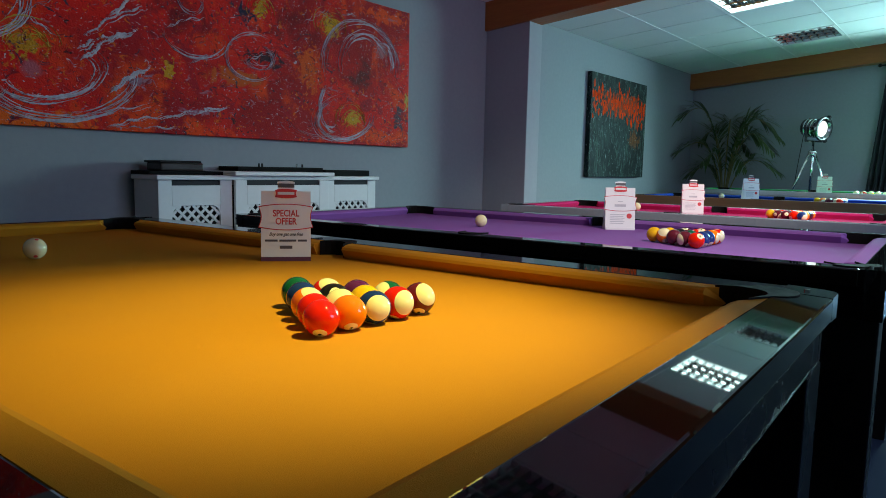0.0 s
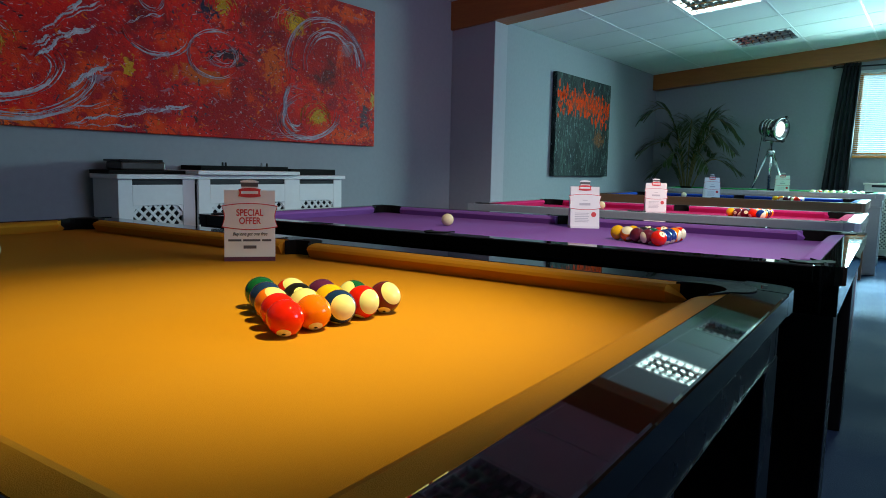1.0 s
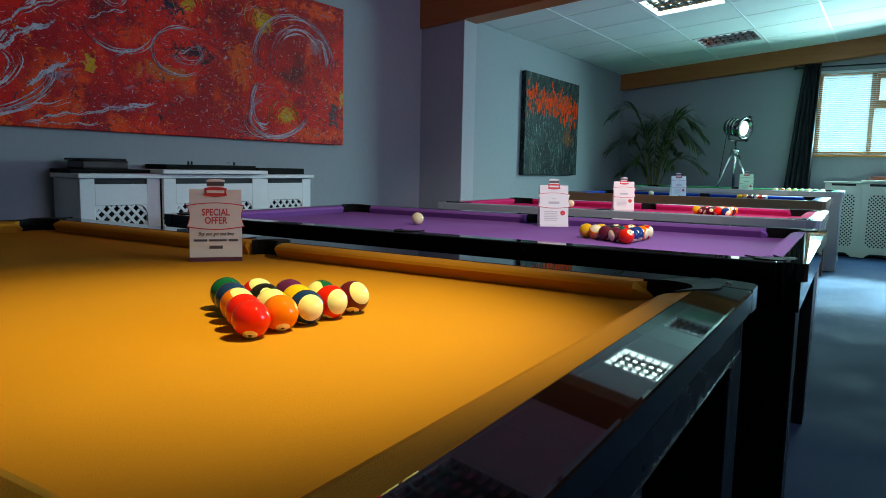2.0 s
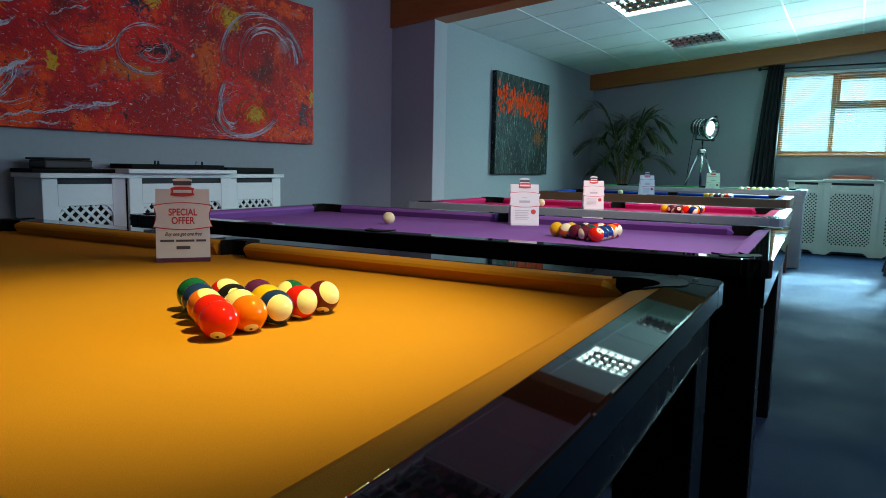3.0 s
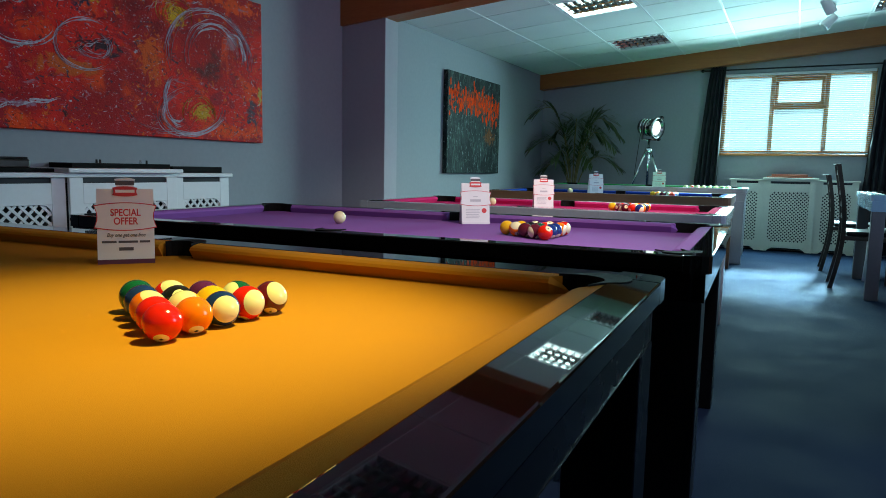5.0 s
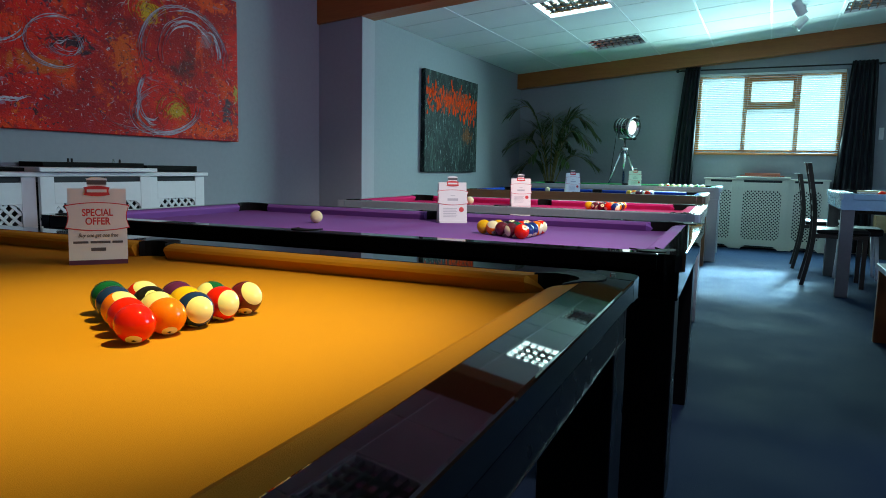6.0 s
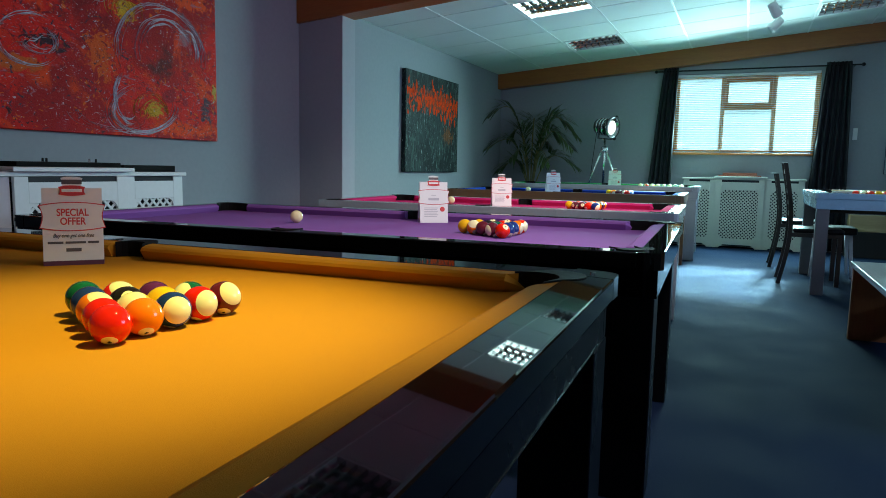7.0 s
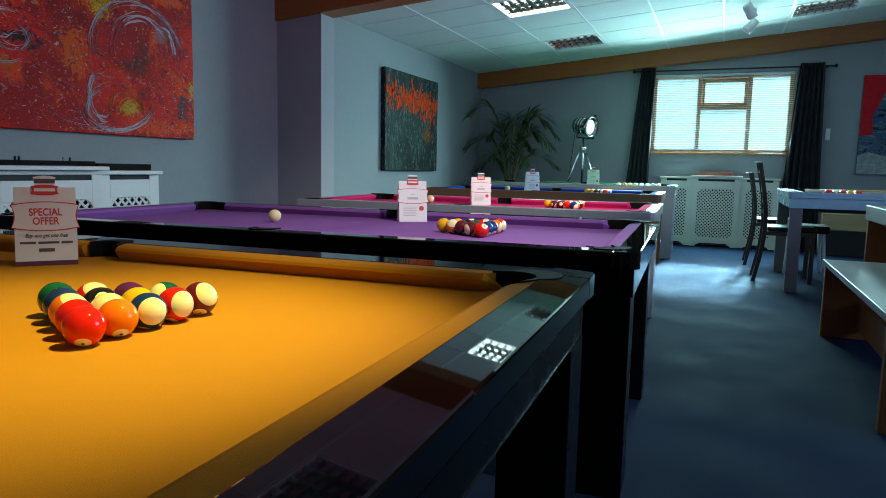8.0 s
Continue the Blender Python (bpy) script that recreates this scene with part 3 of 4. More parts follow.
def radiator_cover(m, label, paint, width, sections, height=0.885, depth=0.21, mid=(0, 0), proud=0.035, step=0.042, low=0.12):
    """A cover against a wall: top, side panels, front sections with lattice, the middle one standing proud."""
    base = thing("radiator_cover", m, label, "radiator cover", "radiator covers")
    w, t = width, 0.018
    part("top", box(B(), -0.015, w + 0.015, -0.02, depth, height - 0.022, height, 0.004), paint, base)
    if proud:
        part("top_step", box(B(), mid[0] - 0.02, mid[1] + 0.02, -proud - 0.025, depth - 0.01, height + 0.001, height + 0.022, 0.004), paint, base)
    for x0 in (0, w - t):
        part("side_panel", box(B(), x0, x0 + t, t, depth, 0, height - 0.023, 0.002), paint, base)
    # solid panel, its dark colour painting the shade behind the lattice
    part("backing", box(B(), t, w - t, 0.05, 0.06, 0.02, height - 0.05), M["recess_shade"], base, "dark panel behind the lattice, coloured as shade")
    for x0, x1, out in sections:
        y0 = -out
        sec = part("front_frame", box(B(), x0, x0 + 0.07, y0, y0 + t, 0, height - 0.023, 0.002), paint, base)
        bm = B()
        box(bm, x1 - 0.07, x1, y0, y0 + t, 0, height - 0.023, 0.002)
        part("stile", bm, paint, base)
        part("rail", box(B(), x0 + 0.07, x1 - 0.07, y0, y0 + t, height - 0.15, height - 0.05, 0.002), paint, base)
        # solid dark strip: the shade of a gap under the top, painted
        part("slot_shade", box(B(), x0 + 0.07, x1 - 0.07, y0 + 0.006, y0 + t, height - 0.05, height - 0.024), M["recess_shade"], base, "dark strip under the top, shade put into its colour")
        # plinth rail with a shaped foot cut
        bm = B()
        a, b = x0 + 0.07, x1 - 0.07
        prism(bm, [(a, y0, 0.0), (a + 0.03, y0, 0.03), (a + 0.06, y0, 0.045), (b - 0.06, y0, 0.045), (b - 0.03, y0, 0.03), (b, y0, 0.0), (b, y0, low), (a, y0, low)], (0, t, 0))
        part("plinth", bm, paint, base)
        gw, gh = x1 - x0 - 0.14, height - 0.15 - low
        part("lattice", lattice(gw, gh, step, 0.013), paint, base, "fretwork lattice panel", m=pose(x0 + 0.07, y0 + 0.008, low))
        for cx, cz, sx, sz in ((a, low, 1, 1), (b, low, -1, 1), (a, low + gh, 1, -1), (b, low + gh, -1, -1)):
            bm = B()
            c = 0.05
            pts = [(cx, y0 + 0.002, cz), (cx + sx * c, y0 + 0.002, cz)] + [(cx + sx * c * (1 - math.sin(u)), y0 + 0.002, cz + sz * c * (1 - math.cos(u))) for u in (0.4, 0.8, 1.2)] + [(cx, y0 + 0.002, cz + sz * c)]
            prism(bm, pts, (0, t - 0.004, 0))
            part("corner_piece", bm, paint, base)
    return base


radiator_cover(pose(0.74, 8.60, 0), "cream painted radiator cover with lattice panels under the window", M["cream"], 1.40, [(0, 0.39, 0), (0.39, 0.96, 0.03), (0.96, 1.40, 0)], mid=(0.39, 0.96), depth=0.18)
radiator_cover(pose(-1.61, 0.885, 0, 0, 0, 90), "white painted radiator cover with lattice panels against the long wall", M["white"], 1.46, [(0, 0.405, 0), (0.405, 1.04, 0.03), (1.04, 1.46, 0)], mid=(0.405, 1.04), depth=0.23, step=0.05, low=0.45)

# things on the covers
bm = B()
box(bm, 0, 0.40, 0, 0.12, 0, 0.03, 0.004)
b1 = solid("brick_red_box", bm, M["brick"], "flat brick-red box lying on the radiator cover", "box", m=pose(1.20, 8.64, 0.908))
bm = B()
box(bm, 0, 0.5, 0, 0.13, 0, 0.014, 0.003)
solid("flat_tray", bm, M["brick"], "flat reddish tray lying under a box", "tray", m=pose(1.15, 8.634, 0.908))
b1.location.z += 0.0145


def tray(y0, y1, h, name, label, z=0.886, material="pocket", x0=-1.84, x1=-1.66):
    bm = B()
    box(bm, x0, x1, y0, y1, 0, 0.008, 0.002)
    for a in ((x0, x0 + 0.012, y0, y1), (x1 - 0.012, x1, y0, y1), (x0 + 0.012, x1 - 0.012, y0, y0 + 0.012), (x0 + 0.012, x1 - 0.012, y1 - 0.012, y1)):
        box(bm, *a, 0.008, h, 0.002)
    return solid(name, bm, M[material], label, "tray", m=pose(0, 0, z))


tray(0.87, 1.28, 0.018, "tray", "shallow black tray on the white radiator cover")
tray(1.36, 1.95, 0.024, "tray", "long black tray with small knobs on the white radiator cover", 0.909)
tray(1.97, 2.34, 0.036, "tray", "black open tray on the white radiator cover")
bm = B()
box(bm, -0.07, 0.07, -0.115, 0.115, 0, 0.040, 0.008)
solid("record_box", bm, M["darkwood"], "dark wooden box stacked on a black tray", "box", m=pose(-1.73, 1.045, 0.905))
bm = B()
box(bm, -0.075, 0.075, -0.12, 0.105, 0, 0.010, 0.004)
solid("box_lid", bm, M["blackmatt"], "flat black lid lying on a dark box", "lid", m=pose(-1.73, 1.04, 0.9455))
for y in (1.50, 1.52, 1.76, 1.80):
    bm = B()
    rod(bm, (0, 0, 0), (0, 0, 0.018), 0.006, 0.005, 10)
    solid("knob", bm, M["silver"] if y == 1.76 else M["blackmatt"], "small upright knob on a black tray", "knob", m=pose(-1.668, y, 0.9335))

# ---- paintings ----


def paint_mix(name, layers, ground, rough=0.6):
    """Thick abstract paint: layers of (colour, noise scale, threshold, softness, distortion, stretch) over a ground; a layer may be kept to a blot (x, z, half width, half height)."""
    m = bpy.data.materials.new(name)
    m.use_nodes = True
    n, l = m.node_tree.nodes, m.node_tree.links
    p = n["Principled BSDF"]
    p.inputs["Roughness"].default_value = rough
    p.inputs["Specular IOR Level"].default_value = 0.12
    tc = n.new("ShaderNodeTexCoord")
    last, height = None, None
    for k, (color, scale, at, soft, twist, stretch, *blot) in enumerate(layers):
        mp = n.new("ShaderNodeMapping")
        mp.inputs["Scale"].default_value = stretch
        mp.inputs["Location"].default_value = (3.1 * k, 1.7 * k, 2.3 * k)
        l.new(tc.outputs["Object"], mp.inputs[0])
        t = n.new("ShaderNodeTexNoise")
        t.inputs["Scale"].default_value, t.inputs["Detail"].default_value, t.inputs["Distortion"].default_value = scale, 6, twist
        l.new(mp.outputs[0], t.inputs["Vector"])
        r = n.new("ShaderNodeMapRange")
        r.inputs[1].default_value, r.inputs[2].default_value = at, at + soft
        l.new(t.outputs[0], r.inputs[0])
        for bx, bz, rx, rz in blot:
            away, size, reach, sunk, total = (n.new("ShaderNodeVectorMath"), n.new("ShaderNodeVectorMath"), n.new("ShaderNodeVectorMath"), n.new("ShaderNodeMath"), n.new("ShaderNodeMath"))
            away.operation, size.operation, reach.operation, sunk.operation = "SUBTRACT", "MULTIPLY", "LENGTH", "MULTIPLY_ADD"
            away.inputs[1].default_value, size.inputs[1].default_value = (bx, 0, bz), (1 / rx, 0, 1 / rz)
            sunk.inputs[1].default_value, sunk.inputs[2].default_value = -0.4, 0.4
            l.new(tc.outputs["Object"], away.inputs[0])
            l.new(away.outputs[0], size.inputs[0])
            l.new(size.outputs[0], reach.inputs[0])
            l.new(reach.outputs["Value"], sunk.inputs[0])
            l.new(sunk.outputs[0], total.inputs[0])
            l.new(t.outputs[0], total.inputs[1])
            l.new(total.outputs[0], r.inputs[0])
        x = n.new("ShaderNodeMix")
        x.data_type = "RGBA"
        l.new(r.outputs[0], x.inputs[0])
        if last:
            l.new(last, x.inputs[6])
        else:
            x.inputs[6].default_value = (*ground, 1)
        x.inputs[7].default_value = (*color, 1)
        last, height = x.outputs[2], t.outputs[0]
    l.new(last, p.inputs["Base Color"])
    bp = n.new("ShaderNodeBump")
    bp.inputs["Strength"].default_value, bp.inputs["Distance"].default_value = 0.4, 0.01
    l.new(height, bp.inputs["Height"])
    l.new(bp.outputs[0], p.inputs["Normal"])
    return m


M["redart"] = paint_mix("red_abstract_paint", [
    ((0.40, 0.008, 0.011), 1.8, 0.48, 0.14, 0.8, (1, 1, 1)), ((0.85, 0.060, 0.006), 2.6, 0.54, 0.10, 1.5, (1, 1, 1)), ((0.42, 0.010, 0.018), 5.0, 0.56, 0.08, 2.0, (1, 1, 1)),
    ((0.22, 0.008, 0.012), 5, 0.62, 0.2, 1.5, (1, 1, 1), (1.88, 0.66, 0.26, 0.17)), ((0.15, 0.018, 0.018), 6, 0.62, 0.2, 1.5, (1, 1, 1), (2.43, 0.46, 0.15, 0.16)),
    ((0.24, 0.008, 0.012), 6, 0.62, 0.2, 1.5, (1, 1, 1), (1.14, 0.60, 0.22, 0.16)), ((0.72, 0.020, 0.010), 6, 0.60, 0.2, 1.5, (1, 1, 1), (0.52, 0.23, 0.16, 0.12)),
    ((0.85, 0.060, 0.006), 12, 0.62, 0.1, 2.0, (1, 1, 1), (2.62, 0.06, 0.36, 0.07)), ((0.80, 0.07, 0.008), 12, 0.62, 0.1, 2.0, (1, 1, 1), (2.66, 0.86, 0.3, 0.06)), ((0.88, 0.12, 0.008), 9, 0.62, 0.1, 2.0, (1, 1, 1), (0.40, 0.02, 0.34, 0.06)),
    ((0.62, 0.10, 0.012), 9, 0.64, 0.1, 2.0, (1, 1, 1), (1.46, 0.33, 0.26, 0.07)), ((0.70, 0.09, 0.010), 14, 0.64, 0.1, 2.0, (1, 1, 1), (1.98, 0.44, 0.14, 0.22)),
    ((0.030, 0.022, 0.050), 9, 0.66, 0.12, 2.5, (1, 1, 1), (1.52, 0.68, 0.16, 0.08)), ((0.045, 0.014, 0.022), 13, 0.68, 0.1, 2.5, (1, 1, 1), (1.66, 0.45, 0.20, 0.09)), ((0.10, 0.05, 0.07), 12, 0.66, 0.1, 2.5, (1, 1, 1), (2.78, 0.20, 0.12, 0.12)),
    ((0.66, 0.36, 0.012), 14, 0.64, 0.08, 2.5, (1, 1, 1), (2.15, 0.72, 0.11, 0.10)), ((0.62, 0.33, 0.020), 16, 0.64, 0.08, 2.5, (1, 1, 1), (2.35, 0.16, 0.12, 0.07)), ((0.58, 0.26, 0.012), 12, 0.64, 0.1, 2.5, (1, 1, 1), (0.43, 0.35, 0.14, 0.10)),
    ((0.62, 0.30, 0.012), 16, 0.64, 0.08, 2.5, (1, 1, 1), (1.07, 0.33, 0.05, 0.07)), ((0.60, 0.34, 0.012), 16, 0.66, 0.08, 2.5, (1, 1, 1), (1.63, 0.72, 0.08, 0.07)), ((0.55, 0.36, 0.06), 16, 0.64, 0.08, 2.5, (1, 1, 1), (2.86, 0.32, 0.03, 0.09)),
    ((0.40, 0.17, 0.24), 13, 0.66, 0.14, 3.0, (1, 0.6, 1.6), (1.24, 0.12, 0.22, 0.028)), ((0.36, 0.18, 0.24), 13, 0.68, 0.14, 3.0, (1, 0.6, 1.6), (0.92, 0.25, 0.13, 0.07)), ((0.46, 0.10, 0.13), 9, 0.62, 0.2, 1.0, (1, 1, 1), (0.44, 0.25, 0.07, 0.05)),
    ((0.42, 0.16, 0.18), 12, 0.66, 0.16, 2.0, (1, 1, 1), (2.60, 0.62, 0.10, 0.11)),
    ((0.24, 0.008, 0.014), 8, 0.60, 0.10, 3.0, (1, 0.8, 1.3)), ((0.44, 0.14, 0.18), 8, 0.625, 0.10, 3.5, (1, 0.7, 1.8)), ((0.07, 0.03, 0.05), 11, 0.62, 0.07, 3.0, (1, 0.8, 1.3)),
    ((0.06, 0.010, 0.014), 17, 0.63, 0.07, 3.0, (1, 0.7, 1.2)), ((0.72, 0.13, 0.01), 21, 0.63, 0.06, 2.0, (1, 1, 1)), ((0.52, 0.42, 0.46), 12, 0.645, 0.04, 5.0, (1, 0.6, 1.7)), ((0.04, 0.05, 0.09), 34, 0.70, 0.04, 1.5, (1, 1, 1)), ((0.60, 0.50, 0.50), 36, 0.70, 0.04, 2.0, (1, 0.8, 1.3))], (0.74, 0.014, 0.008))
M["stroke"] = shader("white_paint_stroke", (0.50, 0.44, 0.50), 0.6, vary=0.40, scale=20, bump=0.3, bump_scale=120)
M["goldstroke"] = shader("gold_paint_stroke", (0.60, 0.33, 0.03), 0.4, vary=0.3, scale=20, bump=0.3, bump_scale=120)


def canvas(name, m, w, h, d, material, label):
    base = thing(name, m, label, "painting", "paintings")
    part("canvas", box(B(), 0, w, 0, d, 0, h, 0.004), material, base)
    return base


def ribbon(base, path, width, material, name, rng, y=-0.001, ragged=0.45):
    """A thin raised line of paint along path(u), with a ragged, swelling edge."""
    bm = B()
    n, prev, ph = 56, None, rng.uniform(0, 6)
    beat = rng.uniform(5, 14)
    for i in range(n + 1):
        u = i / n
        p, q = path(u), path(min(1, u + 0.01)) - path(max(0, u - 0.01))
        side = Vector((-q.z, 0, q.x)).normalized()
        w = width * 0.5 * max(0.06, 0.6 + 0.6 * math.sin(beat * u + ph) + rng.uniform(-ragged, ragged)) * min(1, 7 * u + 0.15, 7 * (1 - u) + 0.15)
        row = [bm.verts.new(p - side * w * rng.uniform(0.7, 1.3) + Vector((0, y, 0))), bm.verts.new(p + Vector((0, y - 0.0016, 0))), bm.verts.new(p + side * w * rng.uniform(0.7, 1.3) + Vector((0, y, 0)))]
        if prev:
            bm.faces.new((prev[0], prev[1], row[1], row[0]))
            bm.faces.new((prev[1], prev[2], row[2], row[1]))
        prev = row
    part(name, bm, material, base)


def sweep(base, cx, cz, rx, rz, a0, a1, lines, width, rng, loose=0.10, tilt=0.0, material=None, name="paint_stroke"):
    """Flung paint: several rough arcs round one centre."""
    for k in range(lines):
        s, ph = 1 + rng.uniform(-loose, loose), rng.uniform(0, 6)
        ox, oz = rng.uniform(-loose, loose) * rx * 0.5, rng.uniform(-loose, loose) * rz * 0.5
        b0, b1 = a0 + rng.uniform(-14, 14), a1 + rng.uniform(-22, 22)
        c, t = math.cos(radians(tilt)), math.sin(radians(tilt))

        def path(u):
            a = radians(b0 + (b1 - b0) * u)
            wob = s * (1 + 0.03 * math.sin(6 * u + ph) + 0.012 * math.sin(23 * u + 2 * ph))
            ex, ez = rx * wob * math.cos(a), rz * wob * math.sin(a)
            return Vector((min(2.88, max(0.005, cx + ox + ex * c - ez * t)), 0, min(0.925, max(0.005, cz + oz + ex * t + ez * c))))
        ribbon(base, path, width * rng.uniform(0.5, 1.3), material or M["stroke"], name, rng)


def flick(base, x0, z0, x1, z1, width, rng, bow=0.02, lines=2):
    """Short thrown dashes from one point to another."""
    for k in range(lines):
        o = Vector((rng.uniform(-0.015, 0.015), 0, rng.uniform(-0.012, 0.012)))
        a, b, h = Vector((x0, 0, z0)) + o, Vector((x1, 0, z1)) + o, bow * rng.uniform(0.3, 1.2)
        ribbon(base, lambda u: a.lerp(b, u) + Vector((0.006 * math.sin(9 * u), 0, h * math.sin(math.pi * u) + 0.005 * math.sin(21 * u))), width * rng.uniform(0.5, 1.2), M["stroke"], "paint_stroke", rng, ragged=0.7)


art = canvas("abstract_painting", pose(-1.86 + 0.04, 0.0, 1.09, 0, 0, 90), 2.885, 0.93, 0.038, M["redart"], "large unframed red abstract canvas with flung white and gold paint")
arng = random.Random(11)
# the swirls at the far end
sweep(art, 2.43, 0.50, 0.34, 0.29, 5, 185, 9, 0.0045, arng, 0.07)
sweep(art, 2.46, 0.50, 0.22, 0.22, 30, 170, 7, 0.0080, arng, 0.12)
sweep(art, 2.62, 0.56, 0.10, 0.13, -20, 110, 7, 0.0090, arng, 0.2)
sweep(art, 2.28, 0.17, 0.25, 0.14, 110, 345, 11, 0.0045, arng, 0.12, 12)
sweep(art, 2.16, 0.22, 0.09, 0.13, 110, 290, 8, 0.0070, arng, 0.15)
sweep(art, 2.05, 0.12, 0.24, 0.09, 190, 320, 5, 0.0025, arng, 0.2)
# the middle
sweep(art, 1.23, 0.52, 0.18, 0.12, 185, 350, 5, 0.0045, arng, 0.06)
sweep(art, 1.58, 0.45, 0.17, 0.12, 60, 290, 5, 0.0040, arng, 0.07, 10)
sweep(art, 1.62, 0.46, 0.10, 0.07, 200, 420, 7, 0.0035, arng, 0.3)
sweep(art, 1.20, 0.70, 0.07, 0.08, 180, 370, 5, 0.0045, arng, 0.1)
flick(art, 1.06, 0.52, 1.27, 0.60, 0.0055, arng)
flick(art, 1.20, 0.37, 1.32, 0.42, 0.0066, arng, 0.01, 3)
flick(art, 1.48, 0.40, 1.72, 0.50, 0.0044, arng, 0.01, 3)
flick(art, 1.95, 0.70, 2.12, 0.80, 0.0033, arng, 0.01, 2)
flick(art, 2.24, 0.80, 2.36, 0.82, 0.0077, arng, 0.01, 2)
flick(art, 1.80, 0.86, 1.92, 0.92, 0.0044, arng, 0.01, 2)
# the near end
sweep(art, 0.56, 0.26, 0.34, 0.21, 165, 352, 10, 0.0055, arng, 0.08, 8)
sweep(art, 0.52, 0.24, 0.22, 0.12, 190, 375, 8, 0.0075, arng, 0.12, 14)
sweep(art, 0.20, 0.55, 0.24, 0.20, 200, 380, 8, 0.0050, arng, 0.15)
sweep(art, 0.16, 0.20, 0.20, 0.14, 150, 330, 8, 0.0050, arng, 0.2)
flick(art, 0.64, 0.31, 0.92, 0.49, 0.0099, arng, 0.02, 3)
flick(art, 0.66, 0.41, 0.94, 0.59, 0.0088, arng, 0.015, 3)
flick(art, 0.78, 0.52, 1.00, 0.72, 0.0110, arng, 0.01, 3)
flick(art, 0.64, 0.35, 0.81, 0.43, 0.0088, arng, 0.01, 3)
flick(art, 0.62, 0.66, 0.78, 0.86, 0.0066, arng, 0.02, 3)
flick(art, 0.33, 0.38, 0.53, 0.55, 0.0050, arng, 0.02, 2)
flick(art, 0.38, 0.50, 0.55, 0.40, 0.0050, arng, 0.01, 2)
flick(art, 0.78, 0.18, 0.98, 0.32, 0.0121, arng, 0.01, 4)
flick(art, 0.76, 0.02, 1.12, 0.035, 0.0055, arng, 0.004, 2)
flick(art, 0.76, 0.02, 1.04, 0.09, 0.0066, arng, 0.01, 3)
flick(art, 0.52, 0.02, 0.96, 0.13, 0.0044, arng, 0.01, 3)
flick(art, 1.03, 0.075, 1.42, 0.16, 0.0077, arng, 0.01, 3)
for cx, cz, r in ((2.15, 0.72, 0.07), (2.34, 0.15, 0.07), (0.44, 0.35, 0.08), (1.63, 0.72, 0.05)):
    sweep(art, cx, cz, r, r * 0.8, 0, 200, 9, 0.005, arng, 0.9, 0, M["goldstroke"], "gold_stroke")

M["darkart"] = paint_mix("forest_abstract_paint", [
    ((0.008, 0.012, 0.013), 3, 0.45, 0.12, 1, (1, 1, 1)), ((0.05, 0.085, 0.07), 5, 0.57, 0.06, 2, (3, 3, 0.8)), ((0.012, 0.014, 0.014), 7, 0.56, 0.05, 2, (3, 3, 0.7)), ((0.15, 0.20, 0.20), 9, 0.63, 0.04, 2, (4, 4, 0.6)),
    ((0.16, 0.05, 0.012), 8, 0.62, 0.10, 1.5, (2, 2, 1), (1.10, 0.42, 0.20, 0.14)), ((0.30, 0.035, 0.004), 8, 0.62, 0.12, 2, (1.5, 1.5, 1), (0.75, 0.80, 0.85, 0.15)),
    ((0.36, 0.42, 0.42), 14, 0.67, 0.03, 2, (3, 3, 0.6)), ((0.006, 0.007, 0.008), 16, 0.57, 0.05, 1, (3, 3, 0.6))], (0.022, 0.034, 0.034))
M["orangestroke"] = shader("orange_paint", (0.78, 0.050, 0.001), 0.7, vary=0.4, scale=14, bump=0.4, bump_scale=80, spec=0.05)
dark = canvas("abstract_painting", pose(-1.86 + 0.055, 5.66, 0.895, 0, 0, 90), 1.40, 1.07, 0.053, M["darkart"], "dark green abstract canvas with an orange band")
for k in range(230):
    bm = B()
    u = arng.random()
    x, z = 0.03 + 1.34 * u, 0.84 - 0.12 * u + arng.gauss(0, 0.075)
    w, h = arng.uniform(0.006, 0.028), arng.uniform(0.012, 0.055)
    n = 9
    prism(bm, [(x + w * math.cos(6.283 * i / n) * arng.uniform(0.5, 1.1), -0.0008 - 0.0002 * (k % 5), min(1.05, z + h * math.sin(6.283 * i / n) * arng.uniform(0.5, 1.1))) for i in range(n)], (0, 0.0006, 0))
    part("orange_daub", bm, M["orangestroke"], dark)
M["blueart"] = paint_mix("seaside_abstract_paint", [((0.05, 0.09, 0.17), 3, 0.45, 0.15, 1, (1, 1, 2)), ((0.16, 0.22, 0.28), 6, 0.55, 0.06, 2, (1, 1, 2)), ((0.02, 0.03, 0.06), 9, 0.58, 0.05, 2, (1, 1, 2))], (0.09, 0.12, 0.18))
M["foamart"] = shader("foam_paint", (0.42, 0.44, 0.45), 0.5, second=(0.16, 0.18, 0.2), scale=14, fine=40, bump=0.4, bump_scale=80)
M["redpatch"] = shader("red_paint_patch", (0.60, 0.02, 0.03), 0.7, spec=0.05, vary=0.25, scale=10, bump=0.3, bump_scale=80)
sea = canvas("abstract_painting", pose(2.965, 8.8 - 0.045, 0.965), 1.0, 1.165, 0.043, M["blueart"], "abstract canvas of blue with a red patch and white foam")
bm = B()
prism(bm, [(0.002, -0.001, 0.45), (0.14, -0.001, 0.47), (0.12, -0.001, 0.68), (0.17, -0.001, 0.80), (0.22, -0.001, 0.95), (0.36, -0.001, 1.03), (0.42, -0.001, 1.163), (0.002, -0.001, 1.163)], (0, 0.0008, 0))
part("red_patch", bm, M["redpatch"], sea)
bm = B()
